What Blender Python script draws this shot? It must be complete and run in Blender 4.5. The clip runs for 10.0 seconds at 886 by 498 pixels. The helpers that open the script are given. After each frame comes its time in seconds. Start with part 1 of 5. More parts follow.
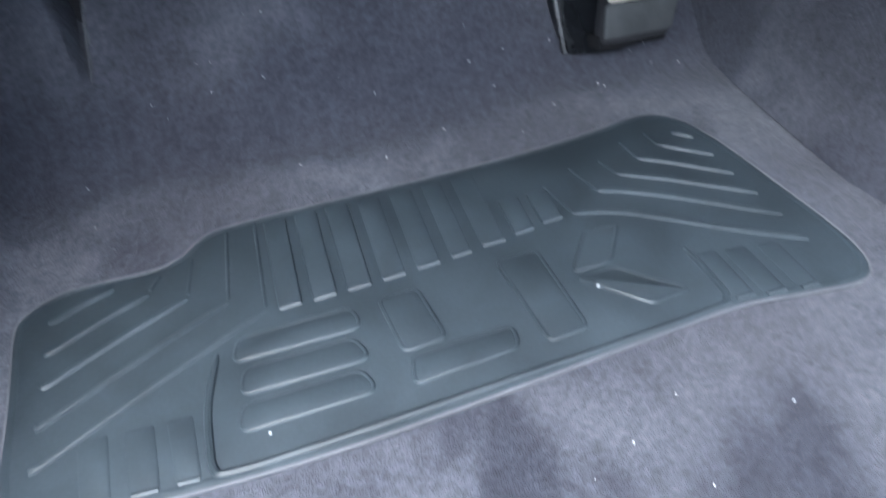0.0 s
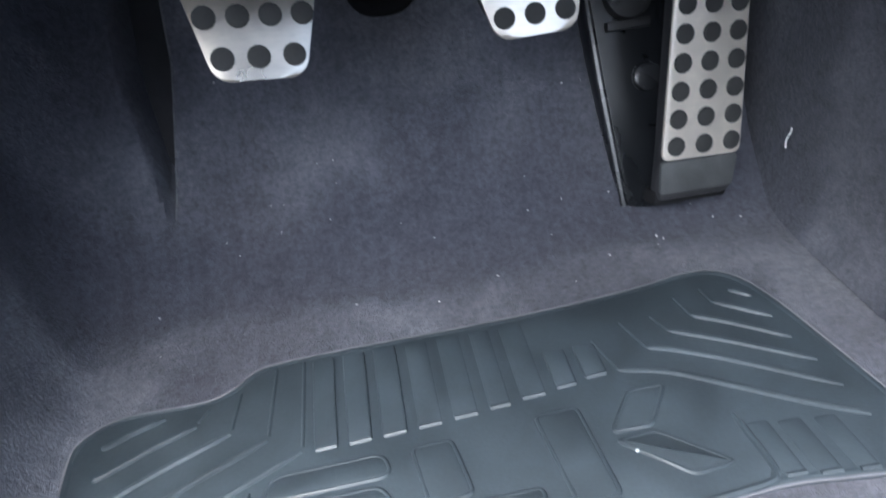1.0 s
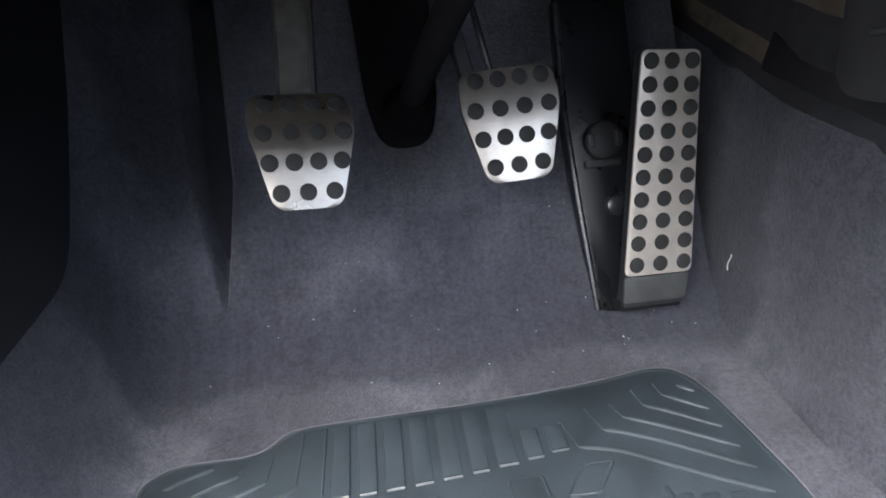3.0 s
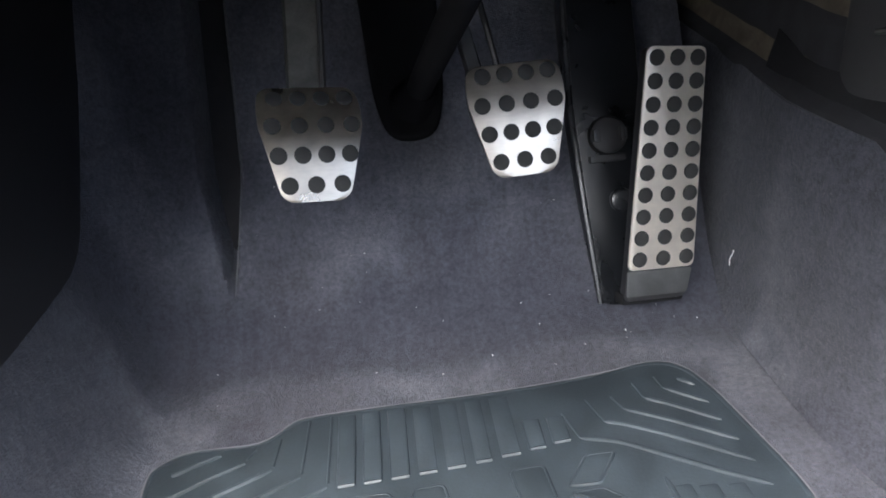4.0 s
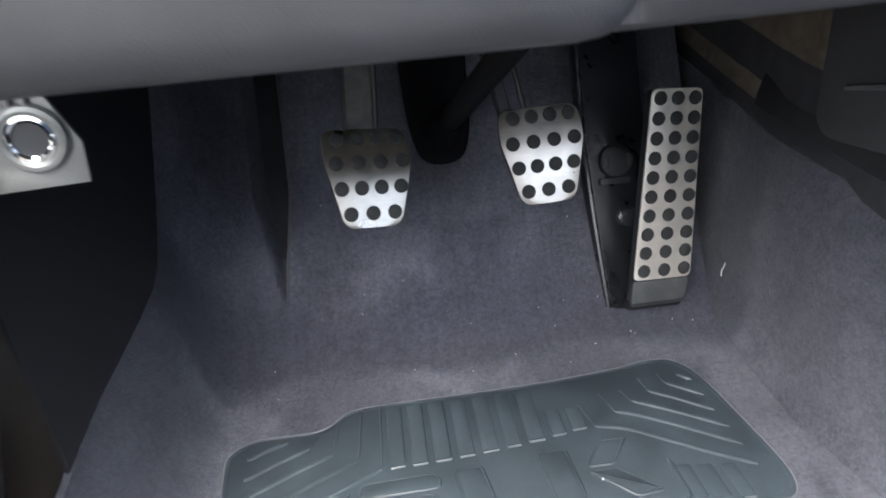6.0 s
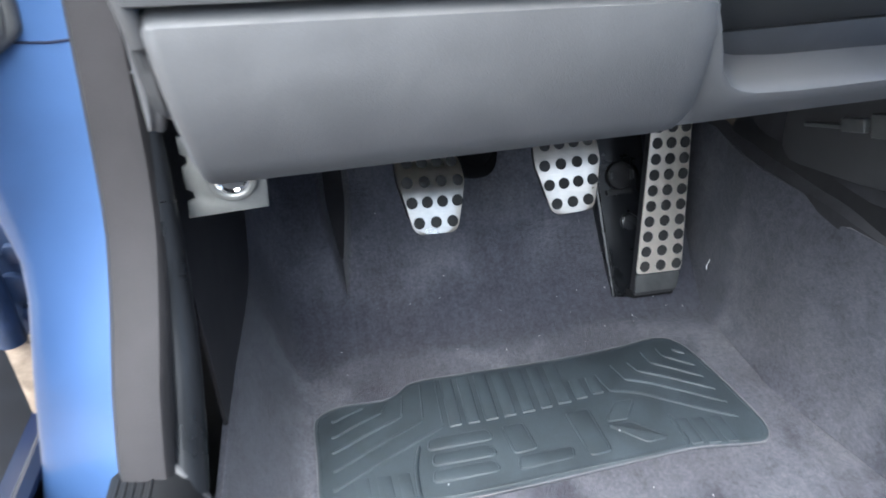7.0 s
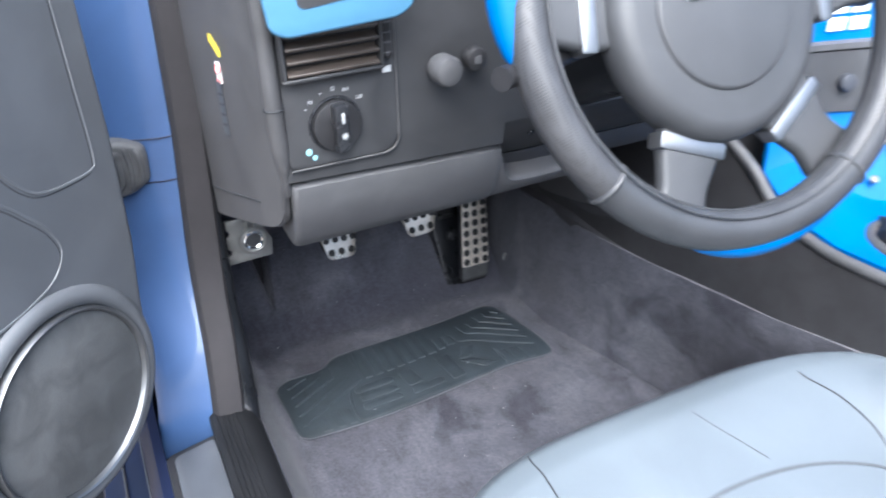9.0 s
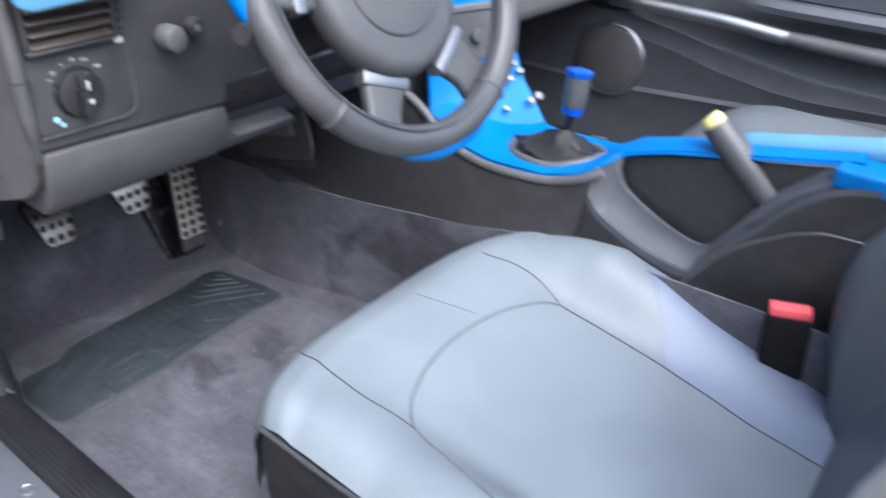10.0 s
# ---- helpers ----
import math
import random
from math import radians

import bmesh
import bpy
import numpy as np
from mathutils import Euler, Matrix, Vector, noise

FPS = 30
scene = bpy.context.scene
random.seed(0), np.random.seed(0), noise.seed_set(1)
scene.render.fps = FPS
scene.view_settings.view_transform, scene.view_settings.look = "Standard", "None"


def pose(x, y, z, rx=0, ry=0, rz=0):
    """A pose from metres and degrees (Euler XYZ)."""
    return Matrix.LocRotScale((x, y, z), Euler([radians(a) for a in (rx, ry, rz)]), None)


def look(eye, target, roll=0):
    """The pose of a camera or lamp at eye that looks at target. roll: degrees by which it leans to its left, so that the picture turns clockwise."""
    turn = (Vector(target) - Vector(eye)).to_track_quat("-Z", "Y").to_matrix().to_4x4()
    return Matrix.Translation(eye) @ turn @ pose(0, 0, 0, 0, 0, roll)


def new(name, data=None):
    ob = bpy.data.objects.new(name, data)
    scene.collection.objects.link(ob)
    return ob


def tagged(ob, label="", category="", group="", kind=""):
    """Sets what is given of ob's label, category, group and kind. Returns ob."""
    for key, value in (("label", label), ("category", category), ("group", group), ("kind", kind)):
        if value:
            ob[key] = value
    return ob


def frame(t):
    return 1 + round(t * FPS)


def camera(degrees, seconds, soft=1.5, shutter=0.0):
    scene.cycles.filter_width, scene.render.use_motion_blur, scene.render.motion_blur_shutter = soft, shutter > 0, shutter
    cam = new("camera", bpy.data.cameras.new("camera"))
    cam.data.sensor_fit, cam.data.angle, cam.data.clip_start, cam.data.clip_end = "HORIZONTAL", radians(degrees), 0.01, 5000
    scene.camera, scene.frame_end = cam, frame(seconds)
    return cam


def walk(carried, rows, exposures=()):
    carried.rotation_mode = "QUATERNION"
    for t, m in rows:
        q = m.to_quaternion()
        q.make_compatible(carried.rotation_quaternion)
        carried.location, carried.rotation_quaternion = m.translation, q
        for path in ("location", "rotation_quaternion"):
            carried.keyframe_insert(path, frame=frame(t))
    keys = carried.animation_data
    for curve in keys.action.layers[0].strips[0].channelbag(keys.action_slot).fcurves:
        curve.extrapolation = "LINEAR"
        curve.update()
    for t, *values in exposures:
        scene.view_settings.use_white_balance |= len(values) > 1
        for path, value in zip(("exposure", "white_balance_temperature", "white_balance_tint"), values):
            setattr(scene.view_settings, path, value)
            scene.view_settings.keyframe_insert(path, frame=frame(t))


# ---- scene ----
cam = camera(61.4, 10.0, 1.8, 0.5)
PATH = [
    (0, (-0.064, -0.197, 0.281), (0.276, 1.193, -1.116), -4.5),
    (0.4, (-0.051, -0.204, 0.274), (0.183, 1.351, -0.962), -6.5),
    (0.5, (-0.050, -0.207, 0.276), (0.179, 1.365, -0.940), -6.4),
    (1, (-0.034, -0.200, 0.294), (0.124, 1.446, -0.831), -7.0),
    (1.5, (-0.035, -0.216, 0.292), (0.100, 1.519, -0.694), -6.8),
    (2, (-0.027, -0.239, 0.325), (0.094, 1.517, -0.626), -6.3),
    (2.5, (-0.026, -0.276, 0.352), (0.106, 1.484, -0.588), -5.5),
    (4, (-0.029, -0.292, 0.369), (0.092, 1.454, -0.598), -4.7),
    (4.5, (-0.028, -0.287, 0.370), (0.091, 1.453, -0.608), -4.6),
    (5, (-0.038, -0.288, 0.373), (0.107, 1.448, -0.611), -4.1),
    (5.5, (-0.044, -0.313, 0.395), (0.085, 1.423, -0.590), -4.5),
    (6.8, (-0.138, -0.431, 0.505), (0.076, 1.264, -0.535), -3.5),
    (7, (-0.155, -0.460, 0.519), (0.076, 1.242, -0.505), -3.3),
    (7.5, (-0.192, -0.558, 0.563), (0.098, 1.131, -0.468), -2.9),
    (8, (-0.253, -0.612, 0.599), (0.113, 1.046, -0.458), -2.3),
    (8.5, (-0.303, -0.699, 0.673), (0.236, 0.916, -0.376), -1.7),
    (9, (-0.363, -0.783, 0.744), (0.391, 0.771, -0.264), -1.4),
    (9.3, (-0.408, -0.829, 0.767), (0.530, 0.622, -0.239), -0.5),
    (9.5, (-0.438, -0.849, 0.780), (0.636, 0.497, -0.237), 0.5),
    (9.7, (-0.471, -0.854, 0.781), (0.746, 0.359, -0.243), 1.5),
    (10, (-0.519, -0.877, 0.763), (0.873, 0.132, -0.258), 2.8),
]
EXPOSURES = [(0.0, 2.76, 5250, 4), (1.0, 2.90, 5500, 5), (2.5, 2.93, 5950, 7), (5.5, 2.97, 6000, 6), (7.0, 2.94, 5650, 3),
             (8.0, 2.82, 5250, 2), (8.5, 2.60, 5450, 5), (9.0, 2.24, 5650, 7), (10.0, 2.0, 5700, 9)]
walk(cam, [(t, look(eye, target, roll)) for t, eye, target, roll in PATH], EXPOSURES)

# ---- light ----
world = bpy.data.worlds.new("world")
scene.world = world
world.use_nodes = True
wn = world.node_tree
sky = wn.nodes.new("ShaderNodeTexSky")
sky.sky_type, sky.sun_disc = "NISHITA", False
sky.sun_elevation, sky.sun_rotation = radians(56), radians(207)
sky.dust_density, sky.ozone_density = 6.0, 0.5
background = wn.nodes["Background"]
background.inputs["Strength"].default_value = 0.120
wn.links.new(sky.outputs[0], background.inputs["Color"])
sun_lamp = bpy.data.lights.new("sun", "SUN")
sun_lamp.energy, sun_lamp.angle, sun_lamp.color = 1.95, radians(61), (1.0, 0.97, 0.93)
sun = new("sun", sun_lamp)
sun.matrix_world = look((-0.85, -1.70, 3.0), (0.0, 0.0, 0.2))


# ---- materials ----
def material(name, colour, rough=0.5, metal=0.0, vary=0.15, size=30.0, fine=600.0, bump=0.1, depth=0.0006,
             colour2=None, coat=0.0, sheen=0.0, stretch=None, gloss=None, wear=0.06):
    """A principled surface with patches of one size, a fine grain and relief, in world metres."""
    m = bpy.data.materials.new(name)
    m.use_nodes = True
    n, l = m.node_tree.nodes, m.node_tree.links
    b = n["Principled BSDF"]
    geo = n.new("ShaderNodeNewGeometry")
    place = geo.outputs["Position"]
    if stretch:
        mapping = n.new("ShaderNodeMapping")
        mapping.inputs["Scale"].default_value = stretch
        l.new(place, mapping.inputs["Vector"])
        fine_place = mapping.outputs[0]
    else:
        fine_place = place
    big = n.new("ShaderNodeTexNoise")
    big.inputs["Scale"].default_value, big.inputs["Detail"].default_value = size, 4
    big.inputs["Distortion"].default_value = 0.6
    l.new(place, big.inputs["Vector"])
    small = n.new("ShaderNodeTexNoise")
    small.inputs["Scale"].default_value, small.inputs["Detail"].default_value = fine, 2
    l.new(fine_place, small.inputs["Vector"])
    ramp = n.new("ShaderNodeMapRange")
    ramp.inputs["From Min"].default_value, ramp.inputs["From Max"].default_value = 0.35, 0.65
    l.new(big.outputs["Fac"], ramp.inputs["Value"])
    mix = n.new("ShaderNodeMix")
    mix.data_type = "RGBA"
    dark = colour2 or tuple(c * (1 - vary) for c in colour)
    light = colour if colour2 else tuple(min(1, c * (1 + vary)) for c in colour)
    mix.inputs[6].default_value, mix.inputs[7].default_value = (*dark, 1), (*light, 1)
    l.new(ramp.outputs[0], mix.inputs[0])
    grain = n.new("ShaderNodeMix")
    grain.data_type, grain.blend_type = "RGBA", "MULTIPLY"
    grain.inputs[0].default_value = min(1.0, vary * 1.5)
    l.new(mix.outputs[2], grain.inputs[6])
    l.new(small.outputs["Fac"], grain.inputs[7])
    bright = n.new("ShaderNodeMix")
    bright.data_type, bright.blend_type = "RGBA", "MULTIPLY"
    bright.inputs[0].default_value = 1.0
    k = 1.0 + min(1.0, vary * 1.5) * 0.5
    bright.inputs[7].default_value = (k, k, k, 1)
    l.new(grain.outputs[2], bright.inputs[6])
    l.new(bright.outputs[2], b.inputs["Base Color"])
    rr = n.new("ShaderNodeMapRange")
    rr.inputs["To Min"].default_value, rr.inputs["To Max"].default_value = max(0.02, rough - wear), min(1, rough + wear)
    l.new(big.outputs["Fac"], rr.inputs["Value"])
    l.new(rr.outputs[0], b.inputs["Roughness"])
    b.inputs["Metallic"].default_value = metal
    b.inputs["Coat Weight"].default_value, b.inputs["Coat Roughness"].default_value = coat, 0.03
    b.inputs["Sheen Weight"].default_value, b.inputs["Sheen Roughness"].default_value = sheen, 0.4
    if gloss is not None:
        b.inputs["Specular IOR Level"].default_value = gloss
    if bump:
        bp = n.new("ShaderNodeBump")
        bp.inputs["Strength"].default_value, bp.inputs["Distance"].default_value = bump, depth
        l.new(small.outputs["Fac"], bp.inputs["Height"])
        l.new(bp.outputs[0], b.inputs["Normal"])
    return m


def carpet_material():
    """Brushed velour: patches where the pile lies one way or the other, streaks of nap and short fibres."""
    m = bpy.data.materials.new("carpet")
    m.use_nodes = True
    n, l = m.node_tree.nodes, m.node_tree.links
    b = n["Principled BSDF"]
    place = n.new("ShaderNodeNewGeometry").outputs["Position"]

    def noise_tex(scale, detail, distortion, stretch=None, turn=0.5):
        src = place
        if stretch:
            mp = n.new("ShaderNodeMapping")
            mp.inputs["Scale"].default_value = stretch
            mp.inputs["Rotation"].default_value = (0, 0, turn)
            l.new(place, mp.inputs["Vector"])
            src = mp.outputs[0]
        t = n.new("ShaderNodeTexNoise")
        t.inputs["Scale"].default_value, t.inputs["Detail"].default_value = scale, detail
        t.inputs["Distortion"].default_value = distortion
        l.new(src, t.inputs["Vector"])
        return t.outputs["Fac"]

    def span(value, lo, hi):
        r = n.new("ShaderNodeMapRange")
        r.interpolation_type = "SMOOTHSTEP"
        r.inputs["From Min"].default_value, r.inputs["From Max"].default_value = lo, hi
        l.new(value, r.inputs["Value"])
        return r.outputs[0]

    def blend(fac, a, c, mode="MIX"):
        x = n.new("ShaderNodeMix")
        x.data_type, x.blend_type = "RGBA", mode
        for socket, value in ((0, fac), (6, a), (7, c)):
            if isinstance(value, (tuple, float)):
                x.inputs[socket].default_value = value
            else:
                l.new(value, x.inputs[socket])
        return x.outputs[2]

    patch = span(noise_tex(4.2, 4, 0.5), 0.38, 0.62)
    nap = span(noise_tex(10, 4, 0.6), 0.36, 0.58)
    smudge = span(noise_tex(13, 6, 0.3, (1, 0.7, 0.9)), 0.45, 0.62)
    rubbed = span(noise_tex(5.5, 2, 0.3), 0.42, 0.58)
    fibre = noise_tex(1500, 2, 0.0, (1, 0.35, 1))
    tuft = noise_tex(300, 5, 0.5)
    c1 = blend(patch, (0.108, 0.107, 0.124, 1), (0.138, 0.139, 0.160, 1))
    c2 = blend(0.5, c1, blend(nap, (0.068, 0.069, 0.086, 1), c1))
    worn = n.new("ShaderNodeMath")
    worn.operation = "MULTIPLY"
    l.new(smudge, worn.inputs[0])
    l.new(rubbed, worn.inputs[1])
    # shoes rub the floor and the tunnel side more than the toe board
    part_axes = n.new("ShaderNodeSeparateXYZ")
    l.new(place, part_axes.inputs[0])
    reach = n.new("ShaderNodeMath")
    reach.operation = "MAXIMUM"
    l.new(span(part_axes.outputs[1], 0.30, 0.08), reach.inputs[0])
    l.new(span(part_axes.outputs[0], 0.18, 0.25), reach.inputs[1])
    beside = span(part_axes.outputs[0], -0.235, -0.175)
    scuffed = n.new("ShaderNodeMath")
    scuffed.operation = "MULTIPLY_ADD"
    scuffed.inputs[1].default_value, scuffed.inputs[2].default_value = 0.74, 0.15
    l.new(reach.outputs[0], scuffed.inputs[0])
    inside = n.new("ShaderNodeMath")
    inside.operation = "MULTIPLY"
    l.new(scuffed.outputs[0], inside.inputs[0])
    l.new(beside, inside.inputs[1])
    rub = n.new("ShaderNodeMath")
    rub.operation = "MULTIPLY"
    l.new(worn.outputs[0], rub.inputs[0])
    l.new(inside.outputs[0], rub.inputs[1])
    c2 = blend(rub.outputs[0], c2, (0.042, 0.042, 0.055, 1))
    # darker strip in the bend above the mat: shade and pile tone painted together
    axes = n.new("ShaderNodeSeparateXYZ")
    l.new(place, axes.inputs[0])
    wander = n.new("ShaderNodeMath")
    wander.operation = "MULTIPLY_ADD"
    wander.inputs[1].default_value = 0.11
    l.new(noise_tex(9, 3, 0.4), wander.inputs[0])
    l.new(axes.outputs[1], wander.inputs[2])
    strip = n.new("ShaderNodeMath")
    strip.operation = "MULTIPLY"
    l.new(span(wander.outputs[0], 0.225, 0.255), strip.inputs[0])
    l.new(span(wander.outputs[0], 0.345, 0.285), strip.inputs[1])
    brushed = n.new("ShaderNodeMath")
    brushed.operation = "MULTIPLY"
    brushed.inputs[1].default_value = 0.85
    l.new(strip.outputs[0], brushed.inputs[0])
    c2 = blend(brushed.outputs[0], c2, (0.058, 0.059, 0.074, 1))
    streak = span(noise_tex(14, 3, 0.5, (1, 0.22, 0.22)), 0.32, 0.62)
    c2 = blend(0.34, c2, blend(streak, (0.055, 0.053, 0.064, 1), c2))
    comb = span(noise_tex(150, 3, 0.6, (1, 0.10, 0.10), 0.06), 0.30, 0.66)
    clump = span(noise_tex(85, 3, 0.8), 0.30, 0.60)
    c2 = blend(0.10, c2, comb, "MULTIPLY")
    c2 = blend(0.16, c2, clump, "MULTIPLY")
    c3 = blend(0.24, c2, span(fibre, 0.25, 0.75), "MULTIPLY")
    c4 = blend(0.32, c3, span(tuft, 0.25, 0.72), "MULTIPLY")
    c5 = blend(1.0, c4, (1.13, 1.16, 1.20, 1.0), "MULTIPLY")
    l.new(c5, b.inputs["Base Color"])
    b.inputs["Roughness"].default_value = 0.95
    b.inputs["Specular IOR Level"].default_value = 0.1
    b.inputs["Sheen Weight"].default_value, b.inputs["Sheen Roughness"].default_value = 0.16, 0.4
    height = n.new("ShaderNodeMath")
    height.operation = "ADD"
    l.new(fibre, height.inputs[0])
    l.new(tuft, height.inputs[1])
    bp = n.new("ShaderNodeBump")
    bp.inputs["Strength"].default_value, bp.inputs["Distance"].default_value = 0.65, 0.0018
    l.new(height.outputs[0], bp.inputs["Height"])
    l.new(bp.outputs[0], b.inputs["Normal"])
    return m


CARPET = carpet_material()
RUBBER = material("rubber", (0.031, 0.040, 0.048), 0.46, vary=0.20, size=26, fine=500, bump=0.22, depth=0.0004, gloss=0.48, wear=0.10)
STEEL = material("brushed_steel", (0.55, 0.49, 0.41), 0.30, 0.95, vary=0.12, size=45, fine=500, bump=0.14, depth=0.0002,
                 stretch=(0.15, 1.0, 1.0), wear=0.08)
SATIN_STEEL = material("satin_steel", (0.84, 0.78, 0.69), 0.48, 0.75, vary=0.06, size=60, fine=500, bump=0.12, depth=0.0002,
                       stretch=(0.15, 1.0, 1.0))
STUD = material("stud_rubber", (0.022, 0.022, 0.022), 0.8, vary=0.2, bump=0.2)
BLACK = material("black_plastic", (0.018, 0.018, 0.02), 0.5, vary=0.2, size=40, bump=0.12)
BLACK_GLOSS = material("worn_black_trim", (0.02, 0.021, 0.024), 0.28, vary=0.2, size=40, bump=0.05)
TRIM_BLACK = material("smooth_black_trim", (0.008, 0.009, 0.011), 0.30, vary=0.15, size=30, fine=1500, bump=0.10, depth=0.0002, gloss=0.32, wear=0.12)
MATTE = material("matte_black_rubber", (0.010, 0.010, 0.011), 0.95, vary=0.1, size=40, bump=0.1, gloss=0.1)
# black lining felt; also the sheet of shade beside the footrest
FELT_AND_SHADE = material("dark_felt_and_shade", (0.026, 0.026, 0.030), 0.95, vary=0.2, size=40, fine=900, bump=0.3)
CYAN_LAMP = material("pale_cyan_lens", (0.24, 0.46, 0.50), 0.3, vary=0.04, bump=0.0)
DASH = material("dash_plastic", (0.074, 0.075, 0.080), 0.48, vary=0.10, size=25, fine=1400, bump=0.45, depth=0.0004, wear=0.10)
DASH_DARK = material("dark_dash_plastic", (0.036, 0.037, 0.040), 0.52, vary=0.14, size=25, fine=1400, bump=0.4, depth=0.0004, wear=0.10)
DASH_CAP = material("mid_dash_plastic", (0.056, 0.056, 0.059), 0.55, vary=0.12, size=25, fine=1400, bump=0.4, depth=0.0004, wear=0.10)
SEAL = material("door_seal", (0.020, 0.0185, 0.021), 0.85, vary=0.14, size=35, fine=900, bump=0.35)
STEP_BLACK = material("sill_rubber", (0.010, 0.0105, 0.012), 0.62, vary=0.15, size=30, fine=900, bump=0.15, depth=0.0003, gloss=0.22)
HINGE = material("dull_blue_hinge", (0.028, 0.048, 0.105), 0.5, 0.0, vary=0.2, size=40, fine=900, bump=0.15)
# fender edge darkened: the shade of the door gap is in its colour
GAP_SHADE = material("door_gap_shade", (0.014, 0.017, 0.024), 0.6, vary=0.2, size=20, fine=900, bump=0.1, gloss=0.3)
INSULATION = material("tan_insulation", (0.110, 0.092, 0.068), 0.9, vary=0.25, size=50, fine=900, bump=0.4)
PAINT = material("blue_body_paint", (0.046, 0.090, 0.205), 0.45, 0.0, vary=0.10, size=10, fine=2500, bump=0.0, coat=0.5, gloss=0.3)
NAVY = material("dark_blue_paint", (0.006, 0.010, 0.032), 0.5, 0.0, vary=0.1, size=14, fine=2500, bump=0.02, gloss=0.3)
TRIM_BLUE = material("bright_blue_trim", (0.003, 0.105, 0.335), 0.48, 0.0, vary=0.08, size=18, fine=900, bump=0.03, gloss=0.22)
ANODISED = material("blue_anodised_metal", (0.01, 0.09, 0.48), 0.28, 0.5, vary=0.05, size=18, fine=900, bump=0.02)
PALE_BLUE = material("pale_blue_trim", (0.075, 0.195, 0.315), 0.45, 0.0, vary=0.06, size=18, fine=900, bump=0.03, coat=0.2)
LEATHER = material("grey_leather", (0.117, 0.138, 0.156), 0.47, vary=0.06, size=9, fine=900, bump=0.25, depth=0.0003, gloss=0.42)
LEATHER_DARK = material("dark_leather", (0.072, 0.082, 0.090), 0.5, vary=0.08, size=9, fine=900, bump=0.25, depth=0.0003)
# seat leather with bluish shade put into its colour
LEATHER_SHADE = material("blue_shade_leather", (0.118, 0.142, 0.198), 0.55, vary=0.06, size=9, fine=900, bump=0.25, depth=0.0003)
# leather of the outer bolster with sunlight put into its colour
LEATHER_SUNLIT = material("sunlit_leather", (0.36, 0.33, 0.28), 0.45, vary=0.12, size=40, fine=900, bump=0.25, depth=0.0003)
DOOR = material("door_plastic", (0.092, 0.098, 0.107), 0.5, vary=0.08, size=20, fine=1500, bump=0.3, depth=0.0003)
DOOR_DARK = material("dark_door_plastic", (0.043, 0.046, 0.053), 0.44, vary=0.10, size=20, fine=1500, bump=0.25, depth=0.0003, wear=0.08)
GRILLE = material("dusty_speaker_grille", (0.074, 0.077, 0.080), 0.6, vary=0.22, size=34, fine=1100, bump=0.5, depth=0.0004)
STITCH = material("stitched_groove", (0.075, 0.085, 0.095), 0.8, vary=0.1, bump=0.1)
WELT = material("carpet_binding", (0.11, 0.11, 0.125), 0.8, vary=0.2, fine=1500, bump=0.4)
BOOT = material("boot_leather", (0.010, 0.010, 0.011), 0.6, vary=0.2, size=50, fine=900, bump=0.3, gloss=0.3)
IRON = material("bare_steel_arm", (0.10, 0.098, 0.09), 0.55, 0.4, vary=0.3, size=60, bump=0.2)
BAND = material("grey_metal_band", (0.075, 0.078, 0.08), 0.45, 0.3, vary=0.15, size=60, bump=0.1)
WHEEL = material("wheel_plastic", (0.044, 0.046, 0.050), 0.5, vary=0.08, size=25, fine=1600, bump=0.25, depth=0.0003)
GRIP = material("wheel_leather", (0.037, 0.039, 0.043), 0.42, vary=0.12, size=30, fine=1300, bump=0.4, depth=0.0003)
FLANGE = material("smoke_grey_plastic", (0.050, 0.054, 0.065), 0.56, vary=0.10, size=25, fine=1600, bump=0.25, depth=0.0002, gloss=0.35)
BOOT_GREY = material("grey_boot_rubber", (0.085, 0.086, 0.088), 0.5, vary=0.2, size=60, fine=900, bump=0.2)
SCUFF = material("scuff_plastic", (0.068, 0.074, 0.085), 0.38, vary=0.12, size=18, fine=1400, bump=0.2, depth=0.0002)
SILVER = material("satin_silver", (0.30, 0.31, 0.325), 0.42, 1.0, vary=0.06, bump=0.03)
CHROME = material("chrome", (0.8, 0.8, 0.8), 0.08, 1.0, vary=0.03, bump=0.0)
ZINC = material("zinc_plate", (0.175, 0.18, 0.18), 0.5, 0.6, vary=0.15, bump=0.12)
WHITE = material("white_print", (0.75, 0.77, 0.78), 0.6, vary=0.05, bump=0.0)
PRINT = material("grey_white_print", (0.42, 0.44, 0.45), 0.6, vary=0.05, bump=0.0)
WORN_YELLOW = material("worn_yellow_plastic", (0.52, 0.47, 0.17), 0.55, vary=0.25, size=90, bump=0.1)
# dark joints and threads; also the shade line beside the door creases
SEAM = material("dark_seam_and_shade", (0.02, 0.022, 0.026), 0.8, vary=0.1, bump=0.1)
# brown reflected light is put into the colour of the dark slats
SLAT = material("brown_cast_slat", (0.062, 0.050, 0.042), 0.5, vary=0.1, bump=0.05)
YELLOW = material("yellow_print", (0.72, 0.58, 0.05), 0.6, vary=0.08, bump=0.0)
RED = material("red_plastic", (0.70, 0.10, 0.11), 0.4, vary=0.08, bump=0.03)
PINK = material("red_print", (0.70, 0.25, 0.24), 0.6, vary=0.08, bump=0.0)
TAN = material("sandy_ground", (0.20, 0.17, 0.14), 0.9, vary=0.2, size=6, fine=160, bump=0.5, depth=0.004)
RUST = material("dusty_metal", (0.42, 0.33, 0.25), 0.8, vary=0.3, size=40, bump=0.2)


